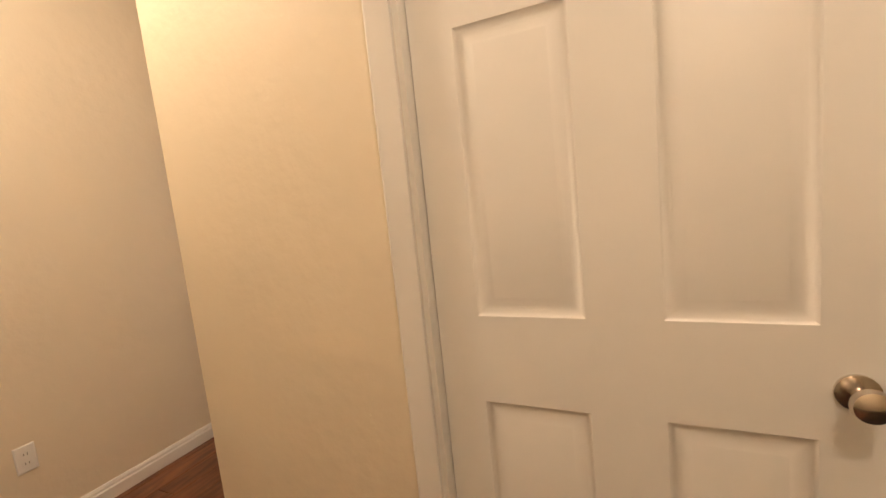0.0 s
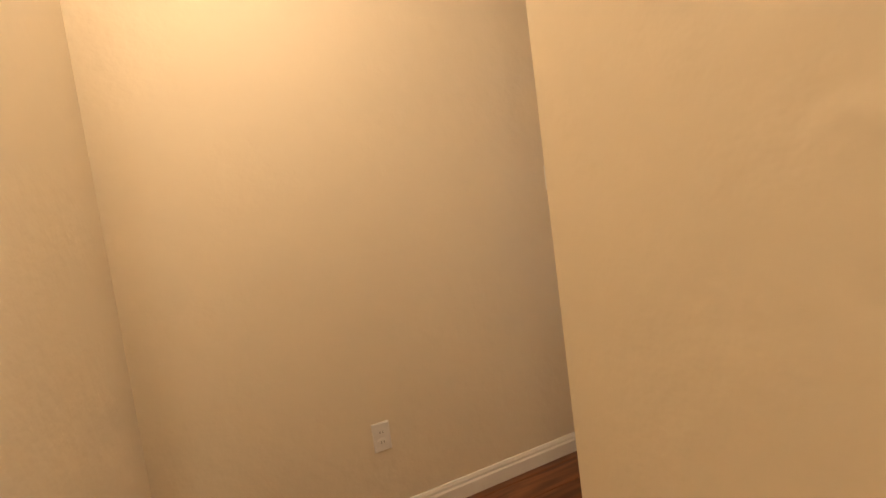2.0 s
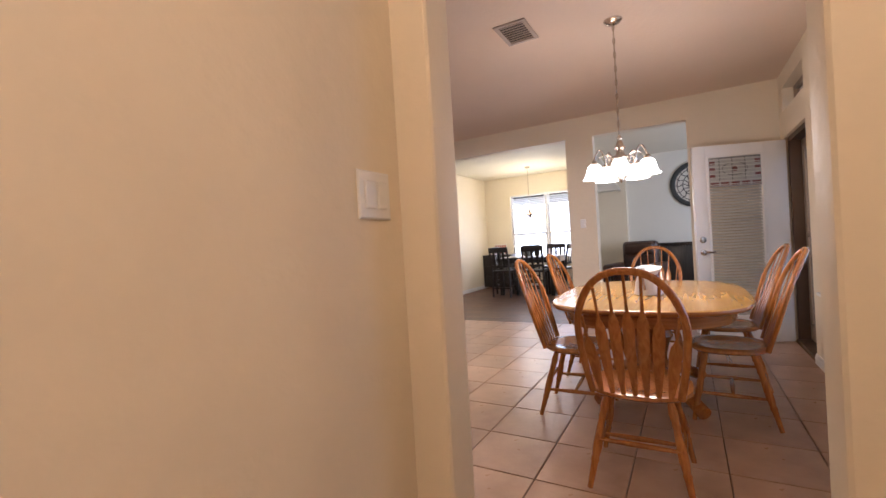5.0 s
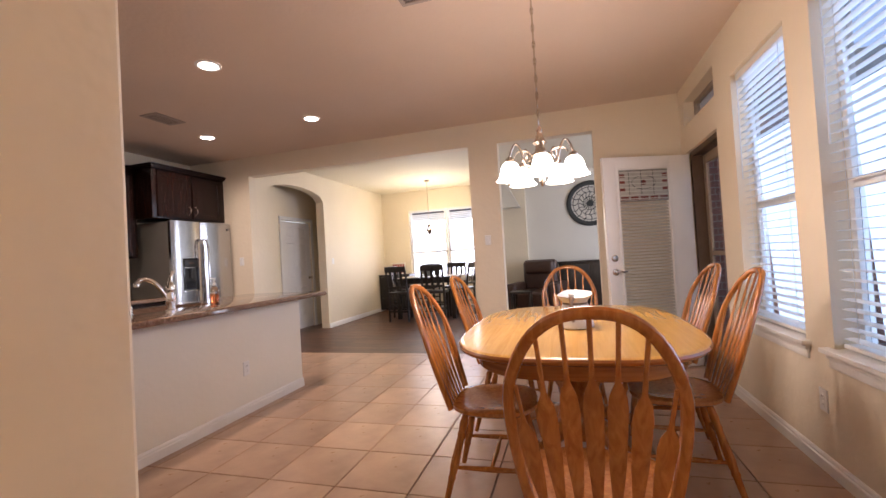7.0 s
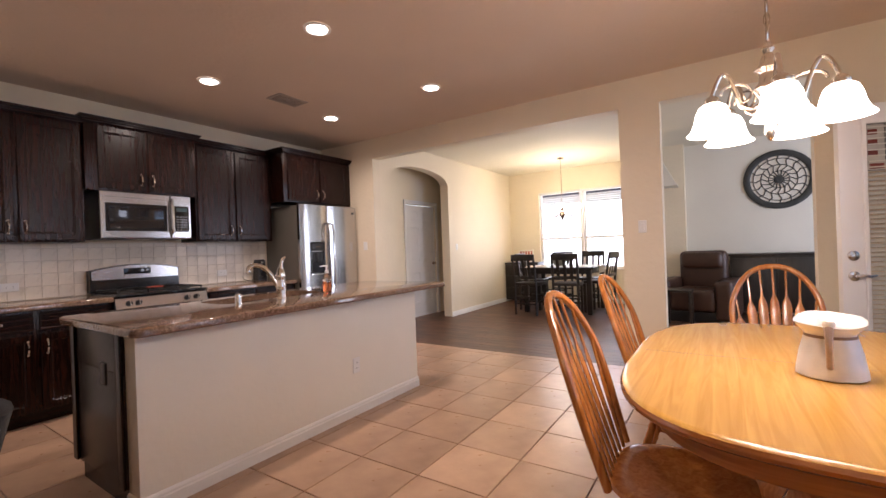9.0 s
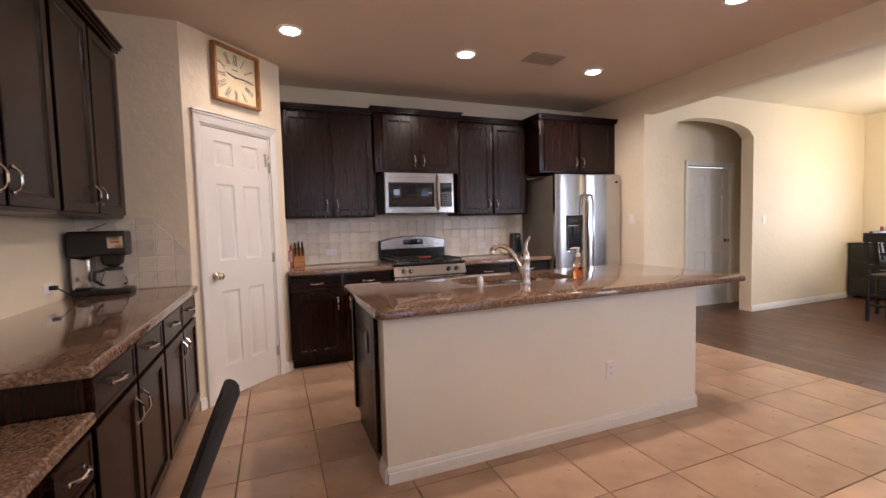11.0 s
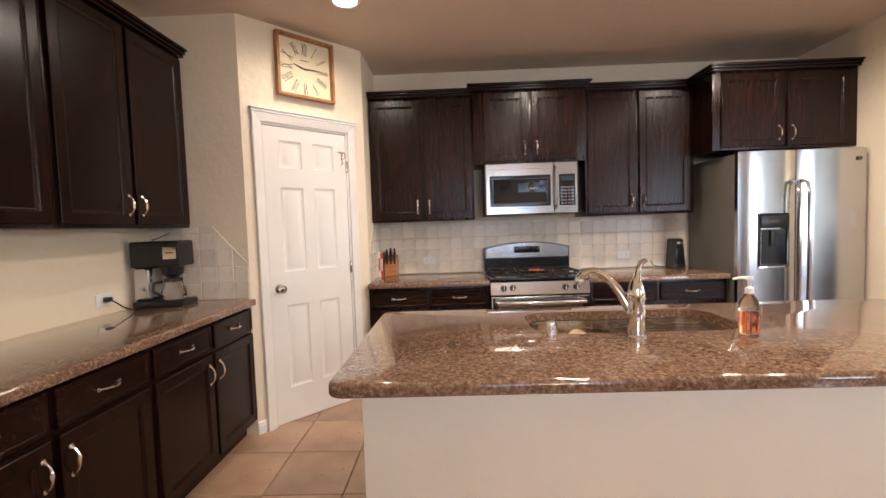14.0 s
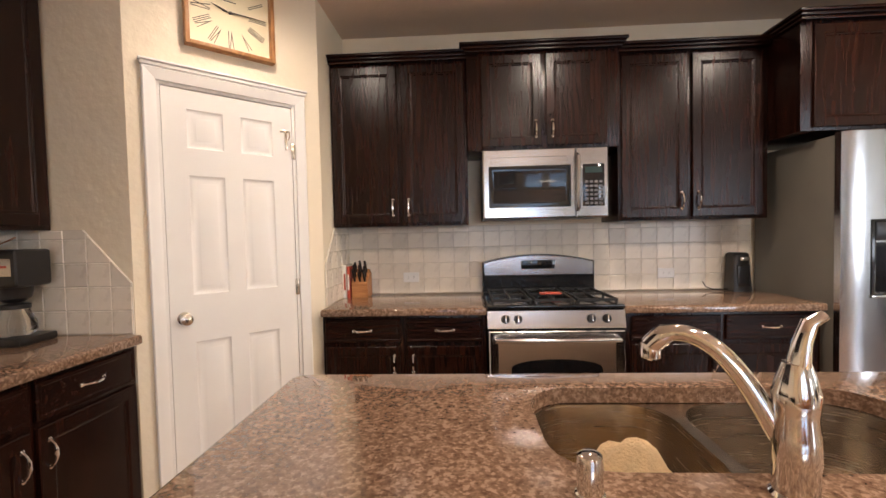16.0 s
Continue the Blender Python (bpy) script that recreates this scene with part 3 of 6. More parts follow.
# pantry door
jamb("jamb", PD0, PD1, PDH, 0.118, PM)
pdoor = six_panel_door("door_pantry", PD1 - PD0 - 0.036, 2.06, PM @ pose(PD0 + 0.018, 0.006, 0.006), 0.06, "white six panel pantry door, closed", PD1 - PD0 - 0.03, ((0.165, 0.43), (0.565, 0.83)), ((0.24, 0.81), (1.04, 1.615), (1.745, 1.93)))
casing("trim", PD0, PD1, PDH, 0.056, PM, 0.03, "white moulded door casing with a stepped head")
bm = B()
tube(bm, [(0.56, -0.004, 1.90), (0.56, -0.03, 1.90), (0.56, -0.035, 1.87), (0.56, -0.02, 1.855)], 0.004)
box(bm, 0.52, 0.565, -0.005, 0.0, 1.895, 1.91, 0.001)
box(bm, 0.545, 0.56, -0.006, 0.0, 1.80, 1.895, 0.001)
part("over_door_hook", bm, NICKEL, pdoor, "small metal hook", m=PM @ pose(PD0 + 0.055, 0.006, 0.03))

# hall door: faces -x; the frame's x runs towards -y
HM = turn(HX, HD[1], 0, -90)
hw = HD[1] - HD[0]
jamb("jamb", 0, hw, 2.045, 0.118, HM)
six_panel_door("door_hall", hw - 0.036, 2.02, HM @ pose(0.018, 0.035, 0.006), hw - 0.036 - 0.06, "white six panel hall door, closed", None, ((0.125, 0.41), (0.585, 0.87)), ((0.24, 0.775), (0.985, 1.62), (1.72, 1.915)), 0.87)
casing("trim", 0, hw, 2.045, 0.060, HM)
# door behind the arch
six_panel_door("door_niche", 0.86, 2.02, pose(4.44, -0.28, 0.006), 0.80, "white six panel door behind the arch, closed")
casing("trim", 4.42, 5.32, 2.05, 0.06, pose(0, -0.30, 0))

# patio doorway: bronze frame, storm door, sill
fm = thing("door_frame", (2.05, YS - 0.1, 0), "bronze metal frame of the patio doorway", "door frame", kind="structure")
part("side", box(B(), DR[0] + 0.001, DR[0] + 0.05, YS - 0.14, YS - 0.03, 0, 2.078, 0.004), BRONZE, fm)
part("side", box(B(), DR[1] - 0.05, DR[1] - 0.001, YS - 0.14, YS - 0.03, 0, 2.078, 0.004), BRONZE, fm)
part("head", box(B(), DR[0] + 0.05, DR[1] - 0.05, YS - 0.14, YS - 0.03, 2.03, 2.078, 0.004), BRONZE, fm)
part("threshold", box(B(), DR[0] + 0.05, DR[1] - 0.05, YS - 0.16, YS - 0.01, 0.0, 0.022, 0.004), BRONZE, fm)
sd = thing("storm_door", (2.05, YS - 0.13, 0.02), "tan framed glass storm door, closed", "door", kind="structure")
TANF = material("tan_metal", (0.34, 0.26, 0.18), 0.45, 0.1, 0.06, 6)
sx0, sx1 = DR[0] + 0.055, DR[1] - 0.055
for a, b, c, e in ((sx0, sx0 + 0.075, 0.025, 2.025), (sx1 - 0.075, sx1, 0.025, 2.025), (sx0 + 0.075, sx1 - 0.075, 0.025, 0.20), (sx0 + 0.075, sx1 - 0.075, 1.94, 2.025), (sx0 + 0.075, sx1 - 0.075, 1.06, 1.10)):
    part("rail", box(B(), a, b, YS - 0.155, YS - 0.125, c, e, 0.004), TANF, sd)
for c, e in ((0.20, 1.06), (1.10, 1.94)):
    p = part("pane", box(B(), sx0 + 0.075, sx1 - 0.075, YS - 0.142, YS - 0.138, c, e), GLASS, sd, smooth=0)
    p.visible_shadow = False
part("closer", tube(B(), [(sx0 + 0.02, YS - 0.11, 1.93), (sx0 + 0.45, YS - 0.11, 1.93)], 0.016), TANF, sd, "tan tubular door closer")

# transom
def pane_frame(name, x0, x1, z0, z1, y, mat, label, mid=None, bar=0.04, depth=0.05, vert=None):
    w = thing(name, ((x0 + x1) / 2, y, z0), label, "window", kind="structure")
    part("window_frame", rings_frame(B(), x0, x1, z0, z1, y, bar, depth), mat, w)
    zs = [z0 + bar] + ([mid] if mid else []) + [z1 - bar]
    for a, b in zip(zs, zs[1:]):
        p = part("pane", box(B(), x0 + bar, x1 - bar, y - 0.003, y + 0.003, a, b), GLASS, w, smooth=0)
        p.visible_shadow = False
    if mid:
        part("meeting_rail", box(B(), x0 + bar, x1 - bar, y - depth / 2, y + depth / 2, mid - 0.025, mid + 0.025, 0.004), mat, w)
    return w


def rings_frame(bm, x0, x1, z0, z1, y, bar, d):
    for a, b, c, e in ((x0, x0 + bar, z0, z1), (x1 - bar, x1, z0, z1), (x0 + bar, x1 - bar, z0, z0 + bar), (x0 + bar, x1 - bar, z1 - bar, z1)):
        box(bm, a, b, y - d / 2, y + d / 2, c, e, 0.004)
    return bm


pane_frame("window_transom", DR[0] + 0.001, DR[1] - 0.001, 2.341, 2.579, YS - 0.12, TANF, "small transom window above the patio doorway")


def blind(x0, x1, z0, z1, y, m=None, tilt=-6, pitch=0.046, group="window blinds"):
    """A raised-cord slat blind in the plane y, facing +y."""
    t = thing("window_blind", ((x0 + x1) / 2, y, z0), "white two inch slat blind, lowered and half open", "blind", group)
    part("headrail", box(B(), x0, x1, y - 0.03, y + 0.03, z1 - 0.05, z1, 0.004), BLIND, t, m=m)
    n = int((z1 - z0 - 0.08) / pitch)
    c, s = math.cos(radians(tilt)), math.sin(radians(tilt))
    me = None
    for k in range(n):
        z = z0 + 0.045 + k * pitch
        if me is None:
            bm = B()
            prof = [(-0.025, 0), (-0.012, 0.002), (0.0, 0.003), (0.012, 0.002), (0.025, 0), (0.012, -0.001), (0, 0.0), (-0.012, -0.001)]
            loops(bm, [[(x, y + p * c - q * s, z0 + 0.045 + p * s + q * c) for p, q in prof] for x in (x0 + 0.005, x1 - 0.005)])
            o = part("slat", bm, BLIND, t, m=m)
            me = o
        else:
            o = new("slat", me.data)
            o.parent = t
            ORIGIN[o] = ORIGIN[t]
            o.location = (0, 0, k * pitch)
    part("bottom_rail", box(B(), x0 + 0.004, x1 - 0.004, y - 0.026, y + 0.026, z0, z0 + 0.02, 0.004), BLIND, t, m=m)
    for xx in (x0 + 0.12, x1 - 0.12):
        part("ladder_cord", tube(B(), [(xx, y + 0.027, z0 + 0.02), (xx, y + 0.027, z1 - 0.05)], 0.0015, 5), BLIND, t, m=m)
    part("tilt_wand", tube(B(), [(x1 - 0.06, y + 0.04, z1 - 0.06), (x1 - 0.06, y + 0.045, z1 - 0.75)], 0.004, 6), BLIND, t, m=m)
    return t


for a, b in (W1, W2):
    pane_frame("window_breakfast", a + 0.001, b - 0.001, WZ[0] + 0.001, WZ[1] - 0.001, YS - 0.125, WHITE, "white single hung window behind a slat blind", 1.42)
    blind(a + 0.012, b - 0.012, WZ[0] + 0.03, WZ[1] - 0.005, YS - 0.055)
    bm = B()
    box(bm, a - 0.05, b + 0.05, YS - 0.10, YS + 0.045, WZ[0] - 0.004, WZ[0] + 0.02, 0.006)
    box(bm, a - 0.035, b + 0.035, YS, YS + 0.022, WZ[0] - 0.03, WZ[0] - 0.004, 0.004)
    box(bm, a - 0.03, b + 0.03, YS, YS + 0.013, WZ[0] - 0.075, WZ[0] - 0.03, 0.004)
    structure("window_sill", bm, WHITE, "white moulded window sill and apron", "window sill")

# open patio door: white, with a half glass, a stained glass valance and a blind
HP, LP = Vector((2.56, -6.385)), Vector((2.245, -5.57))
PDM = turn(LP.x, LP.y, 0.012, math.degrees(math.atan2(HP.y - LP.y, HP.x - LP.x)))
dw, dh = (HP - LP).length, 2.03
od = thing("patio_door", (LP.x, LP.y, 0.012), "white half glass patio door standing open, with blind and stained glass", "door", kind="structure")
gx0, gx1, gz0, gz1 = 0.125, dw - 0.21, 0.25, 1.93
for a, b, c, e in ((0, gx0, 0, dh), (gx1, dw, 0, dh), (gx0, gx1, 0, gz0), (gx0, gx1, gz1, dh)):
    part("panel", box(B(), a, b, -0.022, 0.022, c, e, 0.002), WHITE, od, m=PDM)
bm = B()
for a, b, c, e in ((gx0, gx0 + 0.025, gz0, gz1), (gx1 - 0.025, gx1, gz0, gz1), (gx0 + 0.025, gx1 - 0.025, gz0, gz0 + 0.025), (gx0 + 0.025, gx1 - 0.025, gz1 - 0.025, gz1)):
    box(bm, a, b, -0.03, 0.03, c, e, 0.006)
part("glazing_bead", bm, WHITE, od, m=PDM)
p = part("pane", box(B(), gx0 + 0.02, gx1 - 0.02, 0.004, 0.008, gz0 + 0.02, gz1 - 0.02), GLASS, od, m=PDM, smooth=0)
p.visible_shadow = False
bm = B()
for k in range(44):
    z = gz0 + 0.04 + k * 0.03
    if z > 1.58:
        break
    loops(bm, [[(x, -0.012 + dy, z + dz) for dy, dz in ((-0.008, -0.010), (-0.010, -0.008), (0.006, 0.011), (0.008, 0.009))] for x in (gx0 + 0.028, gx1 - 0.03)])
DOORBLIND = material("door_blind", (0.50, 0.48, 0.41), 0.5, 0, 0.05, 6)
part("enclosed_blind", bm, DOORBLIND, od, "grey cream thin slat blind", m=PDM)
val = part("stained_valance", box(B(), gx0 + 0.026, gx1 - 0.026, -0.024, -0.018, 1.60, gz1 - 0.026), GLASS_PALE, od, "leaded stained glass valance with red squares", m=PDM)
vw = gx1 - gx0 - 0.052
for k in range(5):
    part("glass_square", box(B(), gx0 + 0.03 + vw * k / 5 + 0.008, gx0 + 0.03 + vw * (k + 1) / 5 - 0.014, -0.0275, -0.0241, 1.615, 1.648), GLASS_RED, val, m=PDM, smooth=0)
for z in (1.70, 1.765, 1.83):
    for xx in (gx0 + 0.032, gx1 - 0.032 - 0.05):
        part("glass_square", box(B(), xx, xx + 0.05, -0.0275, -0.0241, z, z + 0.034), GLASS_RED, val, m=PDM, smooth=0)
bm = B()
for z in (1.605, 1.66, 1.895):
    box(bm, gx0 + 0.028, gx1 - 0.028, -0.029, -0.0241, z - 0.002, z + 0.002)
for xx in (0.25, 0.5, 0.75):
    box(bm, gx0 + vw * xx, gx0 + vw * xx + 0.004, -0.029, -0.0241, 1.663, 1.893)
cx = (gx0 + gx1) / 2
for r in (0.085,):
    pts = [(cx + r * 1.4 * math.cos(radians(a)), -0.0262, 1.78 + r * 0.75 * math.sin(radians(a))) for a in range(0, 361, 15)]
    tube(bm, pts, 0.003, 5)
part("lead_came", bm, LEAD, val, m=PDM)
for k in range(8):
    z = 1.625 + k * 0.036
    part("blind_slat", box(B(), gx0 + 0.03, gx1 - 0.03, -0.033, -0.0295, z - 0.004, z + 0.004, 0.001), DOORBLIND, od, "thin cream slat over the stained glass", m=PDM)
part("glass_petal", lathe(B(), [(0.0, -0.0241), (0.026, -0.0245), (0.02, -0.028), (0, -0.0285)], (cx, 0, 1.78), 14, "y", False, False), GLASS_RED, val, m=PDM)
bm = B()
lathe(bm, [(0.032, -0.022), (0.032, -0.030), (0.018, -0.036), (0.0, -0.038)], (0.06, 0, 1.07), 18, "y", False, False)
part("deadbolt", bm, NICKEL, od, "brushed nickel deadbolt", m=PDM)
bm = B()
lathe(bm, [(0.031, -0.022), (0.031, -0.030), (0.013, -0.034), (0.012, -0.055), (0.0, -0.056)], (0.06, 0, 0.94), 18, "y", False, False)
tube(bm, [(0.06, -0.05, 0.94), (0.09, -0.058, 0.945), (0.13, -0.055, 0.938), (0.165, -0.05, 0.942)], [0.011, 0.010, 0.009, 0.007], 8)
part("lever_handle", bm, NICKEL, od, "brushed nickel lever handle", m=PDM)

# dining window with two sashes and blinds
DM = turn(DX, 0, 0, -90)  # frame x runs to -y, faces -x
for a, b in ((-DW[1] + 0.002, (-DW[0] - DW[1]) / 2 - 0.02), ((-DW[0] - DW[1]) / 2 + 0.02, -DW[0] - 0.002)):
    w = thing("window_dining", (DX + 0.08, -(a + b) / 2, DZ[0]), "white single hung dining room window", "window", kind="structure")
    part("window_frame", rings_frame(B(), a, b, DZ[0] + 0.001, DZ[1] - 0.001, 0.10, 0.045, 0.05), WHITE, w, m=DM)
    part("meeting_rail", box(B(), a + 0.045, b - 0.045, 0.075, 0.125, 1.33, 1.38, 0.004), WHITE, w, m=DM)
    for z0, z1 in ((DZ[0] + 0.045, 1.33), (1.38, DZ[1] - 0.045)):
        p = part("pane", box(B(), a + 0.045, b - 0.045, 0.098, 0.102, z0, z1), GLASS, w, m=DM, smooth=0)
        p.visible_shadow = False
    bt = thing("window_blind", (DX + 0.03, -(a + b) / 2, 1.40), "white slat blind, half raised", "blind", "window blinds")
    part("headrail", box(B(), a, b, 0.005, 0.06, DZ[1] - 0.05, DZ[1] - 0.002, 0.004), BLIND, bt, m=DM)
    for k in range(20):
        z = 1.44 + k * 0.043
        bm = B()
        loops(bm, [[(x, 0.03 + dy, z + dz) for dy, dz in ((-0.022, -0.008), (-0.021, -0.010), (0.022, 0.008), (0.021, 0.010))] for x in (a + 0.01, b - 0.01)])
        part("slat", bm, BLIND, bt, m=DM, smooth=0)
box_m = box(B(), -DW[1] + 0.0, -DW[0], -0.02, 0.14, DZ[0] - 0.03, DZ[0] - 0.001, 0.005)
structure("window_sill", box_m, WHITE, "white window sill", "window sill", m=DM)
structure("window_mullion", box(B(), (-DW[0] - DW[1]) / 2 - 0.02, (-DW[0] - DW[1]) / 2 + 0.02, 0.0, 0.13, DZ[0], DZ[1], 0.004), WHITE, "white mullion between the dining windows", "window", m=DM)
# living room window, out of view, assumed as the opening for its lamp
lw = pane_frame("window_living", 3.701, 6.299, 0.601, 2.399, -8.55, WHITE, "assumed wide white living room window, out of view", 1.5)


# ---- kitchen ----
DOOR_PROF = [(0, 0.0), (0, 0.016), (0.003, 0.019), (0.050, 0.019), (0.056, 0.013), (0.060, 0.0125), (0.066, 0.009), (0.078, 0.009)]
DRAWER_PROF = [(0, 0.0), (0, 0.015), (0.004, 0.019), (0.016, 0.019), (0.020, 0.016), (0.026, 0.016)]


def pull(bm, x, z, d, vertical, size=0.098):
    """An arched cabinet pull with swelled ends and a beaded grip."""
    h = size / 2
    pts, rs = [], []
    for k in range(13):
        s = -1 + k / 6
        u = s * h
        out = 0.026 * (1 - abs(s) ** 3.2)
        off = 0.0
        pts.append((x + off, -d - out, z + u) if vertical else (x + u, -d - out, z + off))
        rs.append(0.0042 + 0.0022 * (abs(s) < 0.4) + 0.0028 * (abs(s) > 0.9))
    tube(bm, pts, rs, 8)
    for s in (-1, 1):
        c = (x, -d, z + s * h) if vertical else (x + s * h, -d, z)
        lathe(bm, [(0.009, 0.002), (0.009, -0.003), (0.005, -0.006), (0.0, -0.0065)], c, 10, "y", False, False)
    return bm


def fronts(cab, depth, doors, m):
    """Doors and drawers: (x0, x1, z0, z1, kind, handle x, handle z)."""
    for x0, x1, z0, z1, kind, hx, hz in doors:
        bm = B()
        rings(bm, x0, z0, x1 - x0, z1 - z0, DOOR_PROF if kind == "door" else DRAWER_PROF)
        f = part(kind, bm, CAB if kind == "door" else CAB_H, cab, m=m @ pose(0, -depth - 0.001, 0), smooth=0)
        part("handle", pull(B(), hx, hz, 0.019, kind == "door"), CHROME, f, "polished chrome arched pull", m=m @ pose(0, -depth - 0.001, 0))


def crown(cab, x0, x1, z, depth, m, ends=(True, True)):
    bm = B()
    for o, a, b in ((0.012, 0.0, 0.018), (0.026, 0.018, 0.036), (0.040, 0.036, 0.052)):
        box(bm, x0 - (o if ends[0] else 0), x1 + (o if ends[1] else 0), -depth - 0.02 - o, -0.001, z + a, z + b, 0.004)
    part("crown_moulding", bm, CAB_H, cab, m=m)


def upper(x0, x1, z0, z1, depth, cols, m, label, ends=(True, True), base=None):
    o = m @ Vector(((x0 + x1) / 2, -depth / 2, z0))
    c = thing("wall_cabinet", o, label, "cabinet", "wall cabinets")
    part("body", box(B(), x0 + 0.001, x1 - 0.001, -depth, -0.001, z0, z1, 0.002), CAB, c, m=m)
    fr = []
    for k, (a, b) in enumerate(cols):
        hx = b - 0.035 if k % 2 == 0 else a + 0.035
        fr.append((a, b, z0 + 0.018, z1 - 0.02, "door", hx, z0 + 0.018 + 0.10))
    fronts(c, depth, fr, m)
    crown(c, x0, x1, z1, depth, m, ends)
    return c


def base_unit(x0, x1, depth, cols, m, label, top=0.872, z_split=0.70):
    o = m @ Vector(((x0 + x1) / 2, -depth / 2, 0))
    c = thing("base_cabinet", o, label, "cabinet", "base cabinets")
    bm = B()
    box(bm, x0 + 0.001, x1 - 0.001, -depth, -0.001, 0.10, top, 0.002)
    part("body", bm, CAB, c, m=m)
    part("toe_kick", box(B(), x0 + 0.001, x1 - 0.001, -depth + 0.07, -0.002, 0.0, 0.10), CAB_H, c, "recessed dark toe kick", m=m)
    fr = []
    for k, (a, b) in enumerate(cols):
        fr.append((a, b, z_split + 0.015, top - 0.018, "drawer", (a + b) / 2, (z_split + top) / 2))
        hx = b - 0.035 if k % 2 == 0 else a + 0.035
        fr.append((a, b, 0.115, z_split - 0.008, "door", hx, z_split - 0.11))
    fronts(c, depth, fr, m)
    return c


I4 = Matrix.Identity(4)
UP = "espresso stained wall cabinet with raised panel doors"
upper(-0.964, -0.09, 1.395, 2.425, 0.33, [(-0.945, -0.535), (-0.505, -0.108)], I4, UP, (False, False))
upper(-0.09, 0.84, 1.852, 2.445, 0.37, [(0.0, 0.365), (0.395, 0.76)], I4, UP + ", short, above the microwave", (True, True))
upper(0.84, 1.738, 1.395, 2.425, 0.33, [(0.86, 1.255), (1.285, 1.70)], I4, UP, (False, False))
upper(1.738, 2.828, 1.86, 2.452, 0.58, [(1.80, 2.265), (2.295, 2.76)], I4, UP + ", deep, above the refrigerator", (True, False))
base_unit(-0.964, -0.004, 0.60, [(-0.945, -0.505), (-0.465, -0.025)], I4, "espresso stained base cabinet with two drawers over two doors")
base_unit(0.768, 1.84, 0.60, [(0.81, 1.295), (1.325, 1.81)], I4, "espresso stained base cabinet with two drawers over two doors")
LM = turn(XL, 0, 0, 90)  # frame x runs along +y, faces +x
upper(-3.02, -2.145, 1.395, 2.475, 0.272, [(-3.0, -2.595), (-2.57, -2.165)], LM, UP, (True, False))
upper(-2.145, -1.203, 1.395, 2.475, 0.272, [(-2.125, -1.70), (-1.675, -1.225)], LM, UP, (False, False))
base_unit(-3.06, -2.15, 0.64, [(-3.04, -2.62), (-2.59, -2.17)], LM, "espresso stained base cabinet with two drawers over two doors")
base_unit(-2.15, -1.203, 0.64, [(-2.13, -1.69), (-1.665, -1.225)], LM, "espresso stained base cabinet with two drawers over two doors")
# desk section
dk = thing("desk_cabinet", (-2.05, -3.28, 0), "espresso stained desk pedestal with drawers", "cabinet", "base cabinets")
part("body", box(B(), -3.34, -3.062, -0.64, -0.001, 0.10, 0.722, 0.002), CAB, dk, m=LM)
part("toe_kick", box(B(), -3.34, -3.062, -0.57, -0.001, 0, 0.10), CAB_H, dk, m=LM)
fronts(dk, 0.64, [(-3.325, -3.08, 0.56, 0.70, "drawer", -3.20, 0.63), (-3.325, -3.08, 0.34, 0.545, "drawer", -3.20, 0.44), (-3.325, -3.08, 0.115, 0.325, "drawer", -3.20, 0.22)], LM)
dk = thing("desk_cabinet", (-2.05, -4.5, 0), "espresso stained desk pedestal with drawers", "cabinet", "base cabinets")
part("body", box(B(), -4.725, -4.30, -0.64, -0.001, 0.10, 0.722, 0.002), CAB, dk, m=LM)
part("toe_kick", box(B(), -4.725, -4.30, -0.57, -0.001, 0, 0.10), CAB_H, dk, m=LM)
fronts(dk, 0.64, [(-4.70, -4.32, 0.56, 0.70, "drawer", -4.51, 0.63), (-4.70, -4.32, 0.34, 0.545, "drawer", -4.51, 0.44), (-4.70, -4.32, 0.115, 0.325, "drawer", -4.51, 0.22)], LM)
solid("desk_counter", slab(B(), XL + 0.002, -1.60, -4.725, -3.062, 0.724, 0.76, 0.01), GRANITE, "brown speckled granite desk top, lower than the counter", "counter")
solid("countertop", slab(B(), XL + 0.002, -1.585, -3.115, -1.202, 0.874, 0.915, 0.012), GRANITE, "polished brown speckled granite counter along the wall", "counter")
solid("countertop", slab(B(), -0.964, -0.003, -0.645, -0.002, 0.874, 0.915, 0.008), GRANITE, "polished brown granite counter beside the range", "counter")
solid("countertop", slab(B(), 0.766, 1.845, -0.645, -0.002, 0.874, 0.915, 0.008), GRANITE, "polished brown granite counter between range and refrigerator", "counter")

# island
SX0, SX1, SY0, SY1 = 0.045, 0.87, -2.29, -1.90
SM = 0.40
hole = rrect(SX0 - 0.008, SX1 + 0.008, SY0 - 0.008, SY1 + 0.008, 0.115, 0.915)
isl = thing("kitchen_island", (0.50, -2.2, 0), "kitchen island with cream half wall and dark cabinet behind", "kitchen island")
part("half_wall", box(B(), -0.59, 1.595, -2.61, -2.49, 0, 0.872, 0.006), PAINT_ISLAND, isl, "cream painted textured half wall")
part("cabinet_body", box(B(), -0.60, 1.585, -2.489, -1.80, 0.10, 0.66, 0.003), CAB, isl)
part("end_panel", box(B(), -0.60, -0.58, -2.489, -1.80, 0.661, 0.872, 0.002), CAB, isl)
part("end_panel", box(B(), 1.565, 1.585, -2.489, -1.80, 0.661, 0.872, 0.002), CAB, isl)
part("front_rail", box(B(), -0.579, 1.564, -1.82, -1.80, 0.661, 0.872, 0.002), CAB_H, isl)
part("toe_kick", box(B(), -0.585, 1.575, -2.489, -1.87, 0.0, 0.10), CAB_H, isl)
part("end_stile", box(B(), -0.612, -0.6005, -2.489, -2.43, 0.10, 0.872, 0.003), CAB, isl)
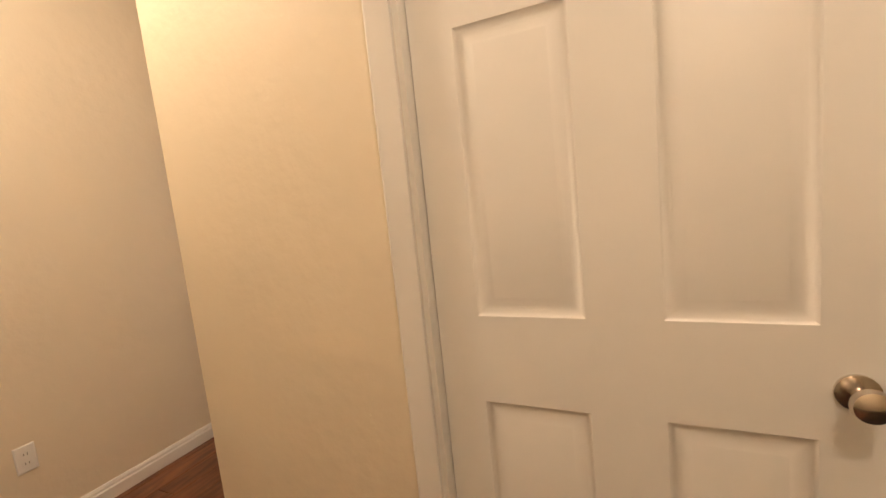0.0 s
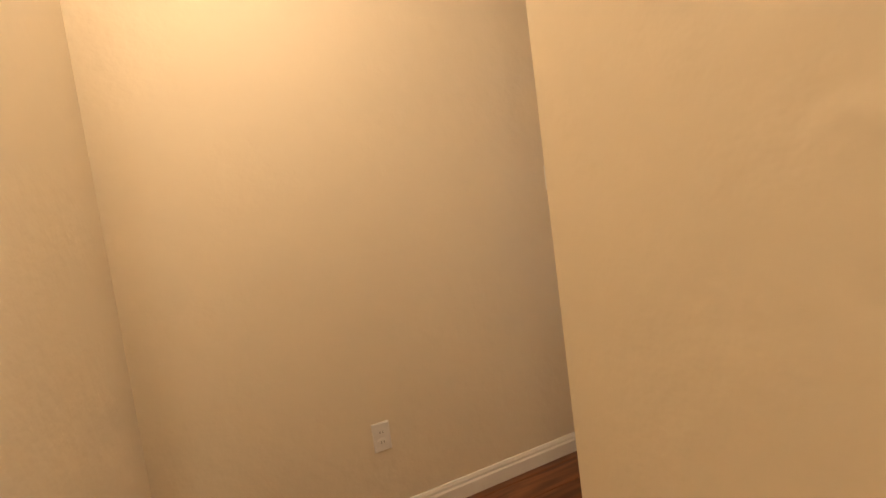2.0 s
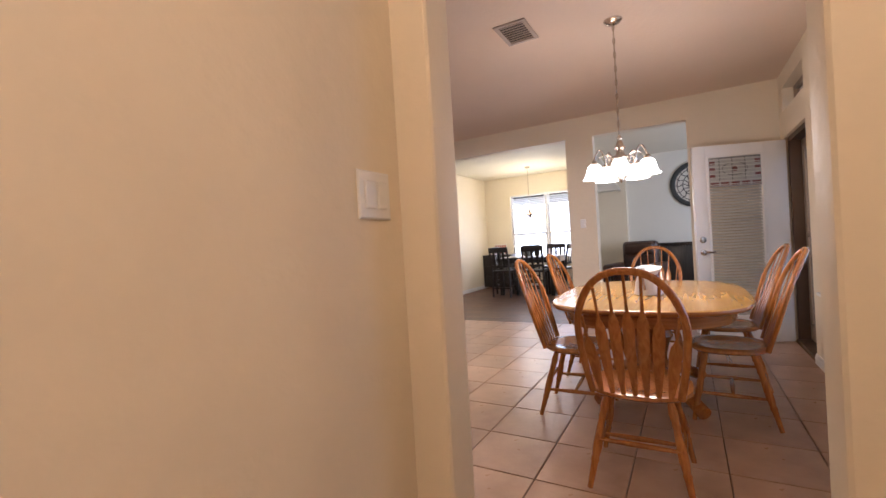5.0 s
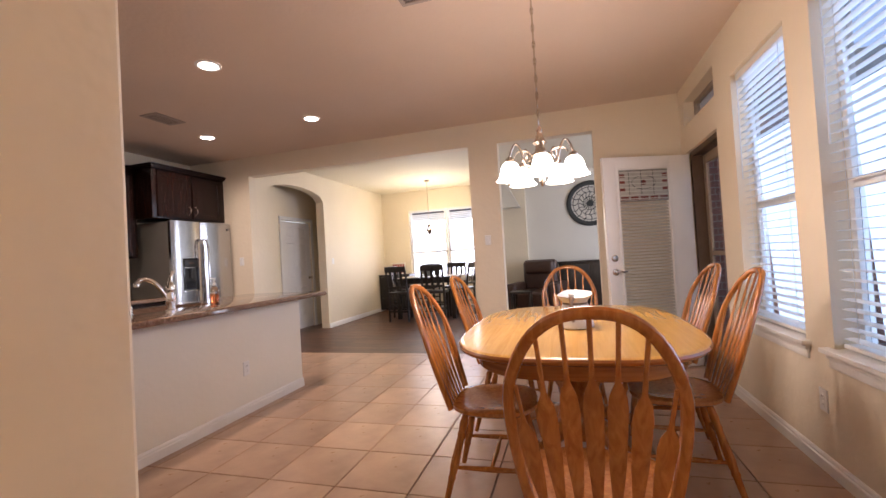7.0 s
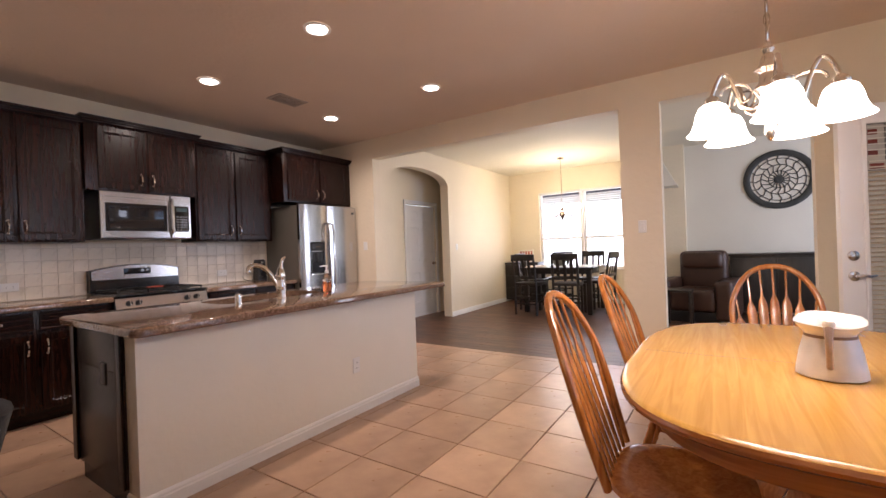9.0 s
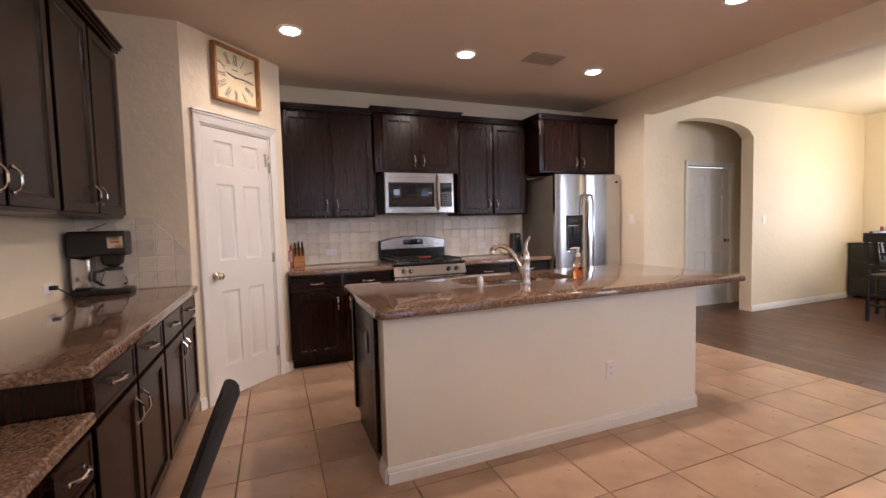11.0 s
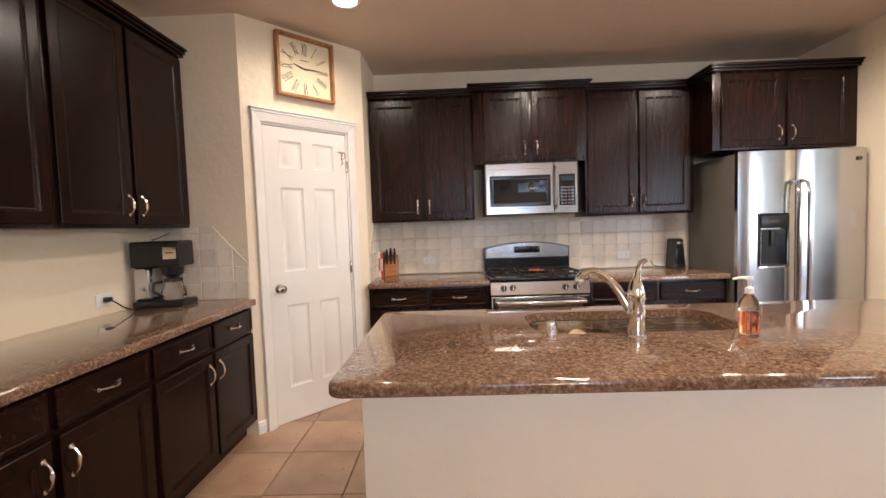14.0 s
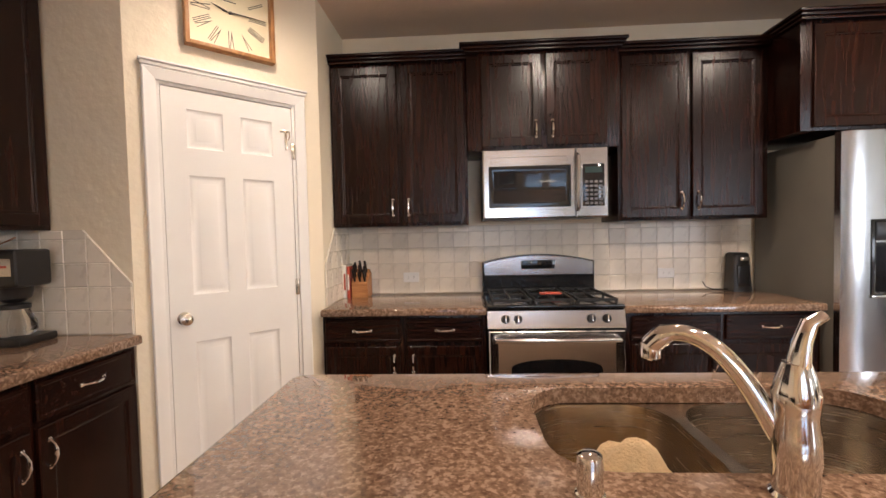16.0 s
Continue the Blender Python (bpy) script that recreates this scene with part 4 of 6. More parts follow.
part("end_stile", box(B(), -0.612, -0.6005, -1.86, -1.80, 0.10, 0.872, 0.003), CAB, isl)
o = part("outlet", rings(B(), -0.035, -0.057, 0.07, 0.114, [(0, 0), (0, 0.004), (0.003, 0.006)]), BLACK_M, isl, "dark outlet plate", m=turn(-0.6005, -2.25, 0.64, -90))
solid("countertop", slab(B(), -0.655, 1.87, -2.78, -1.757, 0.874, 0.915, 0.05, 0.016, [hole]), GRANITE, "polished brown speckled granite island top with a sink cut-out", "counter")
sk = thing("sink", (0.5, -2.1, 0.70), "undermount double bowl stainless steel sink", "sink")


def bowl(x0, x1, y0, y1, r):
    prof = [(0.0, 0.872), (0.004, 0.83), (0.012, 0.74), (0.03, 0.705), (0.06, 0.697), (0.13, 0.694)]
    return loops(B(), [rrect(x0 + i, x1 - i, y0 + i, y1 - i, max(r - i * 0.6, 0.012), z) for i, z in prof], cap0=False)


part("bowl", bowl(SX0, SM - 0.015, SY0, SY1, 0.10), STEEL_V, sk, "brushed steel bowl")
part("bowl", bowl(SM + 0.015, SX1, SY0, SY1, 0.11), STEEL_V, sk, "brushed steel bowl")
bm = slab(B(), SX0 - 0.03, SX1 + 0.03, SY0 - 0.03, SY1 + 0.03, 0.866, 0.8725, 0.12, 0.002, [rrect(SX0, SM - 0.015, SY0, SY1, 0.10, 0), rrect(SM + 0.015, SX1, SY0, SY1, 0.11, 0)])
part("rim", bm, STEEL_V, sk)
for cx in (0.215, 0.64):
    part("drain", lathe(B(), [(0.055, 0.695), (0.055, 0.699), (0.042, 0.700), (0.03, 0.696), (0.0, 0.6955)], (cx, -2.09, 0), 20, "z", False, False), CHROME, sk, "chrome basket drain")
# cloth and scrubber in the sink
random.seed(4)
bm = B()
gv = {}
for i in range(15):
    for j in range(11):
        gv[i, j] = bm.verts.new((0.062 + 0.021 * i + 0.004 * math.sin(j * 1.7), -2.23 + 0.017 * j + 0.005 * math.sin(i), 0.752 + 0.055 * noise.noise((i * 0.33, j * 0.33, 2)) + 0.125 * math.exp(-((i - 8) ** 2 + (j - 7) ** 2) / 22)))
for i in range(14):
    for j in range(10):
        bm.faces.new((gv[i, j], gv[i + 1, j], gv[i + 1, j + 1], gv[i, j + 1]))
bmesh.ops.solidify(bm, geom=bm.faces[:], thickness=0.006)
solid("dish_cloth", bm, TOWEL, "crumpled tan dish cloth in the sink bowl", "cloth", smooth=80)
solid("sink_stopper", lathe(B(), [(0.0, 0.696), (0.06, 0.697), (0.062, 0.706), (0.045, 0.716), (0.018, 0.72), (0.016, 0.735), (0.0, 0.737)], (0.64, -2.12, 0), 22, "z", False, False), BLACK_M, "black rubber sink stopper in the bowl", "stopper")

# faucet
fc = thing("faucet", (0.39, -2.365, 0.915), "polished chrome single lever kitchen faucet on the island", "faucet")
FX, FY, FZ = 0.39, -2.365, 0.9155
part("base", lathe(B(), [(0.036, 0), (0.036, 0.004), (0.031, 0.010), (0.029, 0.012)], (FX, FY, FZ), 24), CHROME, fc)
part("body", lathe(B(), [(0.031, 0.010), (0.031, 0.05), (0.033, 0.06), (0.033, 0.10), (0.029, 0.130), (0.031, 0.145), (0.032, 0.165), (0.026, 0.19), (0.019, 0.212), (0.0, 0.216)], (FX, FY, FZ), 24, cap1=False), CHROME, fc)
ctrl = [(0.0, 0.0, 0.055), (-0.03, 0.02, 0.10), (-0.075, 0.045, 0.165), (-0.125, 0.072, 0.212), (-0.175, 0.098, 0.232), (-0.22, 0.122, 0.228), (-0.255, 0.14, 0.20)]
pts, rs = [], []
for k in range(len(ctrl) - 1):
    for i in range(4):
        s = i / 4
        q = [Vector(ctrl[max(0, min(len(ctrl) - 1, k + o))]) for o in (-1, 0, 1, 2)]
        v = 0.5 * (2 * q[1] + (q[2] - q[0]) * s + (2 * q[0] - 5 * q[1] + 4 * q[2] - q[3]) * s * s + (3 * q[1] - q[0] - 3 * q[2] + q[3]) * s ** 3)
        pts.append((FX + v.x * 0.70, FY + v.y * 0.78, FZ + v.z * 1.03))
        rs.append(0.018 - 0.004 * (k + s) / 6 + (0.004 if k == 5 else 0))
part("spout", tube(B(), pts, rs, 14), CHROME, fc, "arched chrome spout")
e = Vector(pts[-1])
part("spray_tip", lathe(B(), [(0.016, 0.006), (0.018, -0.006), (0.0175, -0.020), (0.012, -0.024)], e, 16), CHROME, fc)
part("lever", tube(B(), [(FX, FY, FZ + 0.18), (FX + 0.001, FY - 0.002, FZ + 0.21), (FX + 0.005, FY - 0.004, FZ + 0.245), (FX + 0.014, FY - 0.006, FZ + 0.275), (FX + 0.034, FY - 0.008, FZ + 0.287)], [0.021, 0.019, 0.015, 0.013, 0.010], 12, 0.8), CHROME, fc, "curved chrome lever")
solid("air_gap_cap", lathe(B(), [(0.024, 0), (0.024, 0.004), (0.021, 0.006), (0.021, 0.055), (0.019, 0.066), (0.012, 0.071), (0.0, 0.072)], (0.075, -2.365, FZ), 22), CHROME, "chrome dishwasher air gap cap on the island", "air gap")
sp = thing("soap_dispenser", (0.805, -2.36, FZ), "clear pump bottle half full of amber hand soap", "soap bottle")
SP = (0.805, -2.36, FZ)
b_ = part("bottle", lathe(B(), [(0.0, 0.0), (0.030, 0.0), (0.033, 0.006), (0.033, 0.09), (0.029, 0.125), (0.014, 0.145), (0.013, 0.155)], SP, 20, cap0=False, cap1=False), FROST, sp, "clear plastic bottle")
part("soap", lathe(B(), [(0.0, 0.003), (0.030, 0.004), (0.0305, 0.008), (0.0305, 0.085), (0.0, 0.0855)], SP, 20, cap0=False, cap1=False), SOAP, sp, "amber liquid soap")
part("collar", lathe(B(), [(0.015, 0.150), (0.015, 0.170), (0.006, 0.174), (0.006, 0.198), (0.012, 0.200), (0.012, 0.212), (0.0, 0.213)], SP, 16), PLASTIC, sp, "white pump collar")
part("nozzle", tube(B(), [(0.805, -2.36, FZ + 0.205), (0.775, -2.355, FZ + 0.208), (0.75, -2.352, FZ + 0.203)], [0.006, 0.005, 0.004], 8), PLASTIC, sp, "white pump nozzle")

# range
rg = thing("range", (0.381, -0.34, 0), "stainless steel freestanding gas range with black cooktop", "range")
part("body", box(B(), 0.002, 0.760, -0.62, -0.012, 0.03, 0.905, 0.004), BLACK, rg)
part("cooktop", box(B(), 0.0, 0.762, -0.655, -0.10, 0.905, 0.928, 0.008), BLACK, rg, "glossy black cooktop")
bm = B()
loops(bm, [[(x, -0.62, 0.80), (x, -0.668, 0.80), (x, -0.664, 0.812), (x, -0.645, 0.895), (x, -0.636, 0.903), (x, -0.62, 0.904)] for x in (0.0, 0.762)])
cp = part("control_panel", bm, STEEL, rg, "brushed steel control strip")
for kx in (0.10, 0.17, 0.575, 0.66):
    kb = part("knob", lathe(B(), [(0.024, 0.0), (0.024, -0.006), (0.020, -0.010), (0.018, -0.026), (0.0, -0.028)], (0, 0, 0), 18, "y", False, False), BLACK_M, cp, "black control knob", m=pose(kx, -0.656, 0.85, -14) )
    part("pointer", box(B(), -0.003, 0.003, -0.032, -0.026, -0.018, 0.018, 0.001), CHROME, kb, m=pose(kx, -0.656, 0.85, -14))
dr = part("oven_door", rings(B(), 0.006, 0.17, 0.750, 0.615, [(0, 0.0), (0, 0.042), (0.006, 0.048), (0.05, 0.048), (0.052, 0.047)]), STEEL, rg, "brushed steel oven door", m=pose(0, -0.622, 0))
part("vent_strip", box(B(), 0.01, 0.752, -0.64, -0.62, 0.785, 0.80, 0.002), BLACK, rg)
bm = B()
wpts = [(0.13, 0.33), (0.632, 0.33), (0.632, 0.575)] + [(0.381 + 0.251 * math.cos(radians(a)), 0.575 + 0.05 * math.sin(radians(a))) for a in range(15, 180, 15)] + [(0.13, 0.575)]
loops(bm, [[(x, -0.670, z) for x, z in wpts], [(x, -0.673, z) for x, z in wpts]])
part("oven_window", bm, DARKGLASS, dr, "dark glass oven window")
bm = B()
tube(bm, [(0.04, -0.672, 0.735), (0.05, -0.71, 0.742), (0.10, -0.722, 0.745), (0.381, -0.728, 0.742), (0.662, -0.722, 0.745), (0.712, -0.71, 0.742), (0.722, -0.672, 0.735)], [0.014, 0.015, 0.015, 0.015, 0.015, 0.015, 0.014], 12)
part("oven_handle", bm, STEEL, dr, "polished steel bar handle")
part("storage_drawer", rings(B(), 0.006, 0.045, 0.750, 0.118, [(0, 0), (0, 0.04), (0.006, 0.045)]), STEEL, rg, "brushed steel storage drawer", m=pose(0, -0.622, 0))
bm = B()
bp = [(0.0, 0.928), (0.762, 0.928), (0.762, 1.135)] + [(0.381 + 0.381 * (1 - 2 * k / 12), 1.135 + 0.05 * (1 - (1 - 2 * k / 12) ** 2)) for k in range(1, 12)] + [(0.0, 1.135)]
loops(bm, [[(x, -0.012, z) for x, z in bp], [(x, -0.088, z) for x, z in bp]])
bg = part("backguard", bm, BLACK, rg, "black backguard with a steel fascia")
bm = B()
fp = [(0.012, 1.045), (0.75, 1.045), (0.75, 1.128)] + [(0.381 + 0.369 * (1 - 2 * k / 12), 1.128 + 0.048 * (1 - (1 - 2 * k / 12) ** 2)) for k in range(1, 12)] + [(0.012, 1.128)]
loops(bm, [[(x, -0.089, z) for x, z in fp], [(x, -0.097, z) for x, z in fp]])
part("fascia", bm, STEEL, bg, "arched brushed steel fascia")
part("display", box(B(), 0.265, 0.495, -0.1005, -0.0975, 1.085, 1.145, 0.001), DARKGLASS, bg, "black clock display")
for gx in (0.14, 0.381, 0.622):
    part("grate", boxes(*[(gx - 0.112, gx - 0.100, -0.62, -0.13, 0.942, 0.956), (gx + 0.100, gx + 0.112, -0.62, -0.13, 0.942, 0.956), (gx - 0.1, gx + 0.1, -0.62, -0.608, 0.942, 0.956), (gx - 0.1, gx + 0.1, -0.142, -0.13, 0.942, 0.956), (gx - 0.1, gx + 0.1, -0.383, -0.371, 0.942, 0.956), (gx - 0.006, gx + 0.006, -0.608, -0.143, 0.9425, 0.9565)] + [(gx + sx * 0.106 - 0.006, gx + sx * 0.106 + 0.006, yy - 0.006, yy + 0.006, 0.9285, 0.9425) for sx in (-1, 1) for yy in (-0.61, -0.14, -0.377)]), IRON, rg, "black cast iron grate")
for bx, by in ((0.14, -0.5), (0.14, -0.25), (0.622, -0.5), (0.622, -0.25), (0.381, -0.377)):
    part("burner", lathe(B(), [(0.05, 0.9285), (0.048, 0.934), (0.034, 0.936), (0.034, 0.94), (0.0, 0.9415)], (bx, by, 0), 20, cap0=False, cap1=False), IRON, rg, "black burner cap")
solid("spoon_rest", box(B(), 0.33, 0.46, -0.45, -0.40, 0.957, 0.968, 0.004), RED, "small red and white packet lying on the grates", "packet")

# microwave
mw = thing("microwave", (0.381, -0.2, 1.42), "stainless steel over-the-range microwave", "microwave")
part("case", box(B(), 0.001, 0.761, -0.36, -0.004, 1.421, 1.85, 0.004), BLACK_M, mw)
fd = part("door", rings(B(), 0.0, 1.423, 0.565, 0.426, [(0, 0), (0, 0.032), (0.008, 0.040), (0.05, 0.040), (0.052, 0.038)]), STEEL, mw, "brushed steel microwave door", m=pose(0, -0.362, 0))
part("door_window", rings(B(), 0.035, 1.49, 0.50, 0.255, [(0, 0.0), (0, 0.004), (0.03, 0.005), (0.034, 0.003)]), DARKGLASS, fd, "dark glass window", m=pose(0, -0.4005, 0))
pn = part("control_side", rings(B(), 0.567, 1.423, 0.195, 0.426, [(0, 0), (0, 0.032), (0.008, 0.040), (0.02, 0.040)]), STEEL, mw, "brushed steel panel with black keypad", m=pose(0, -0.362, 0))
kp = part("keypad", rings(B(), 0.605, 1.49, 0.13, 0.255, [(0, 0.0), (0, 0.003), (0.003, 0.004)]), DARKGLASS, pn, "black keypad", m=pose(0, -0.4025, 0))
me = None
for i in range(4):
    for j in range(6):
        bm = box(B(), 0.618 + i * 0.028, 0.638 + i * 0.028, -0.4082, -0.4068, 1.50 + j * 0.026, 1.514 + j * 0.026)
        part("key", bm, material("key_grey", (0.10, 0.10, 0.11), 0.5) if me is None else me, kp, smooth=0)
        me = me or bpy.data.materials["key_grey"]
part("display", box(B(), 0.618, 0.722, -0.4085, -0.4068, 1.69, 1.728, 0.001), material("display_glass", (0.03, 0.05, 0.05), 0.1), kp, smooth=0)
part("handle", tube(B(), [(0.572, -0.402, 1.47), (0.572, -0.432, 1.485), (0.572, -0.443, 1.56), (0.572, -0.445, 1.635), (0.572, -0.443, 1.71), (0.572, -0.432, 1.79), (0.572, -0.402, 1.805)], 0.013, 10), STEEL, fd, "bowed steel handle")
part("vent_grille", box(B(), 0.01, 0.752, -0.385, -0.37, 1.836, 1.849, 0.002), BLACK_M, mw)
part("badge", lathe(B(), [(0.013, -0.402), (0.012, -0.4045), (0, -0.405)], (0.06, 0, 1.455), 14, "y", False, False), CHROME, mw, "small round badge", smooth=0)
part("lamp_lens", box(B(), 0.30, 0.46, -0.30, -0.22, 1.4185, 1.4215, 0.001), PLASTIC, mw, "lamp lens under the microwave")

# refrigerator
fr = thing("refrigerator", (2.34, -0.38, 0), "stainless steel side by side refrigerator with ice dispenser", "refrigerator")
RX0, RX1, RM, RZ = 1.854, 2.79, 2.277, 1.83
part("case", box(B(), RX0 + 0.004, RX1 - 0.004, -0.66, -0.03, 0.02, RZ - 0.012, 0.006), GREYSIDE, fr, "dark grey textured steel case")


def fridge_door(x0, x1):
    n = 9
    rows = []
    for z0, k in ((0.06, 0), (0.066, 1), (RZ - 0.006, 1), (RZ, 0)):
        row = []
        for i in range(n):
            s = i / (n - 1)
            xx = x0 + (x1 - x0) * s
            bow = 0.016 * (1 - (2 * s - 1) ** 2) - (0.012 if i in (0, n - 1) else 0)
            row.append((xx, -0.715 - bow + (0.006 if not k else 0), z0))
        row += [(x1, -0.664, z0), (x0, -0.664, z0)]
        rows.append(row)
    return loops(B(), rows)


dl = part("freezer_door", fridge_door(RX0, RM - 0.003), STEEL, fr, "brushed steel freezer door")
dr2 = part("fridge_door", fridge_door(RM + 0.003, RX1), STEEL, fr, "brushed steel refrigerator door")
for xx, par in ((RM - 0.035, dl), (RM + 0.035, dr2)):
    part("handle", tube(B(), [(xx, -0.722, 1.60), (xx, -0.765, 1.585), (xx, -0.785, 1.50), (xx, -0.79, 1.1), (xx, -0.785, 0.62), (xx, -0.765, 0.52), (xx, -0.722, 0.505)], 0.014, 10), STEEL, par, "bowed steel bar handle")
dp = part("ice_dispenser", rings(B(), 1.985, 0.965, 0.225, 0.40, [(0, 0), (0, 0.012), (0.010, 0.016), (0.016, 0.014), (0.018, 0.006)]), BLACK, dl, "black ice and water dispenser", m=pose(0, -0.722, 0))
part("dispenser_bezel", box(B(), 1.983, 2.212, -0.741, -0.726, 0.955, 0.970, 0.003), CHROME, dl, "bright sill of the dispenser")
part("dispenser_panel", rings(B(), 2.003, 1.255, 0.19, 0.095, [(0, 0), (0, 0.012), (0.004, 0.014)]), BLACK_M, dp, m=pose(0, -0.724, 0))
part("dispenser_display", box(B(), 2.06, 2.13, -0.742, -0.738, 1.295, 1.315), material("dim_display", (0.06, 0.035, 0.02), 0.3), dp, smooth=0)
part("dispenser_cavity", box(B(), 2.008, 2.188, -0.731, -0.729, 0.985, 1.245), DARKGLASS, dp, smooth=0)
part("paddle", box(B(), 2.07, 2.10, -0.748, -0.732, 1.12, 1.24, 0.004), BLACK_M, dp, "dispenser paddle")
part("badge", box(B(), 2.70, 2.73, -0.7325, -0.729, 1.735, 1.76, 0.001), DARKRING, dr2, "small dark badge")
part("kick_grille", box(B(), RX0 + 0.02, RX1 - 0.02, -0.66, -0.62, 0.0, 0.055, 0.003), BLACK_M, fr)

# counter things by the range
kb = thing("knife_block", (-0.845, -0.12, 0.9155), "wooden knife block filled with black handled knives", "knife block")
bm = B()
loops(bm, [[(x, -0.14, 0), (x, -0.27, 0), (x, -0.275, 0.10), (x, -0.19, 0.19), (x, -0.14, 0.155)] for x in (-0.055, 0.055)])
part("block", bm, KNIFEWOOD, kb, m=pose(-0.845, 0.09, 0.9155))
random.seed(2)
for i in range(3):
    for j in range(3):
        x0, s = -0.035 + i * 0.035, j * 0.028
        c = Vector((x0, -0.262 + s, 0.115 + s * 1.05))
        d = Vector((0, -0.55, 0.83)) * (0.075 + 0.02 * random.random())
        part("knife_handle", tube(B(), [c, c + d * 0.5, c + d], [0.007, 0.009, 0.008], 8, 1.4), BLACK_M, kb, m=pose(-0.845, 0.09, 0.9155))
for nm, xx, w, hh, mt in (("book", -0.945, 0.022, 0.225, PAPER), ("book", -0.920, 0.020, 0.215, RED)):
    bk = thing(nm, (xx, -0.14, 0.9155), "thin cookbook standing upright by the knife block", "book", "cookbooks")
    part("cover", box(B(), xx - w / 2, xx + w / 2, -0.19, -0.012, 0.9155, 0.9155 + hh, 0.002), mt, bk)
    part("pages", box(B(), xx - w / 2 + 0.003, xx + w / 2 - 0.003, -0.1855, -0.02, 0.9155 + hh - 0.004, 0.9155 + hh + 0.001), PAPER, bk)
    part("spine_print", box(B(), xx - 0.006, xx + 0.006, -0.1915, -0.1902, 0.97, 0.97 + hh * 0.5), RED if mt is PAPER else PAPER, bk, smooth=0)
co = thing("can_opener", (1.70, -0.10, 0.9155), "black electric can opener with glossy front", "can opener")
COM = pose(0.20, 0.215, 0)
bm = B()
loops(bm, [[(1.44, -0.27, z), (1.44, -0.38, z), (1.46, -0.39, z), (1.54, -0.39, z), (1.56, -0.38, z), (1.56, -0.27, z)] for z in (0.9155,)] + [[(1.45, -0.275, z), (1.45, -0.36, z), (1.465, -0.372, z), (1.535, -0.372, z), (1.55, -0.36, z), (1.55, -0.275, z)] for z in (1.12, 1.16)] + [[(1.46, -0.285, 1.172), (1.46, -0.35, 1.172), (1.475, -0.355, 1.172), (1.525, -0.355, 1.172), (1.54, -0.35, 1.172), (1.54, -0.285, 1.172)]])
part("case", bm, BLACK_M, co, m=COM)
part("face_plate", box(B(), 1.462, 1.538, -0.392, -0.372, 0.95, 1.09, 0.004), BLACK, co, "glossy black front plate", m=COM)
part("lever", box(B(), 1.475, 1.525, -0.41, -0.37, 1.12, 1.145, 0.006), CHROME, co, "chrome lever", m=COM)
part("cord", tube(B(), [(1.645, -0.10, 0.93), (1.60, -0.11, 0.921), (1.56, -0.08, 0.921), (1.53, -0.04, 0.935), (1.52, -0.02, 0.97)], 0.0035, 6), BLACK_M, co, "black power cord")

# coffee maker
cm = thing("coffee_maker", (-2.10, -1.36, 0.9155), "black drip coffee maker with steel tank and glass carafe", "coffee maker")
CMM = pose(-2.235, -1.335, 0.9155, 0, 0, 4) @ Matrix.Diagonal((1.14, 1.1, 1.21, 1))
part("base", box(B(), 0.0, 0.26, -0.10, 0.06, 0.0, 0.028, 0.008), BLACK_M, cm, m=CMM)
part("tank", box(B(), 0.0, 0.085, -0.085, 0.05, 0.028, 0.20, 0.02, 3), STEEL, cm, "brushed steel water tank", m=CMM)
part("brew_head", box(B(), -0.005, 0.255, -0.095, 0.055, 0.20, 0.33, 0.014, 3), BLACK_M, cm, m=CMM)
part("filter_basket", lathe(B(), [(0.058, 0.20), (0.05, 0.16), (0.03, 0.145), (0.0, 0.145)], (0.175, -0.02, 0), 20, cap0=False, cap1=False), BLACK_M, cm, m=CMM)
part("logo_plate", box(B(), 0.17, 0.24, -0.0975, -0.0945, 0.24, 0.30, 0.001), NICKEL, cm, "pale printed plate", m=CMM)
part("logo_bar", box(B(), 0.185, 0.225, -0.0985, -0.0976, 0.268, 0.276), RED, cm, m=CMM, smooth=0)
cf = part("carafe", lathe(B(), [(0.05, 0.030), (0.062, 0.045), (0.060, 0.075), (0.044, 0.11), (0.044, 0.125)], (0.175, -0.02, 0), 22, cap1=False), GLASS, cm, "clear glass carafe", m=CMM)
part("lid", lathe(B(), [(0.046, 0.122), (0.046, 0.136), (0.02, 0.142), (0.0, 0.142)], (0.175, -0.02, 0), 20, cap1=False), BLACK_M, cf, m=CMM)
part("carafe_handle", tube(B(), [(0.135, -0.05, 0.125), (0.105, -0.08, 0.12), (0.10, -0.085, 0.08), (0.125, -0.055, 0.05)], 0.008, 8), BLACK_M, cf, m=CMM)
part("cord", tube(B(), [(-2.15, -1.44, 0.93), (-2.16, -1.53, 0.921), (-2.18, -1.57, 0.945), (-2.22, -1.59, 0.985), (-2.245, -1.60, 0.998)], 0.004, 6), BLACK_M, cm, "black power cord")
part("plug", box(B(), -2.264, -2.225, -1.615, -1.588, 0.985, 1.011, 0.004), BLACK_M, cm)
part("scoop", tube(B(), [(-2.16, -1.335, 1.322), (-2.12, -1.315, 1.337), (-2.07, -1.295, 1.365)], [0.012, 0.006, 0.008], 8, 0.5), KNIFEWOOD, cm, "wooden spoon lying on top")


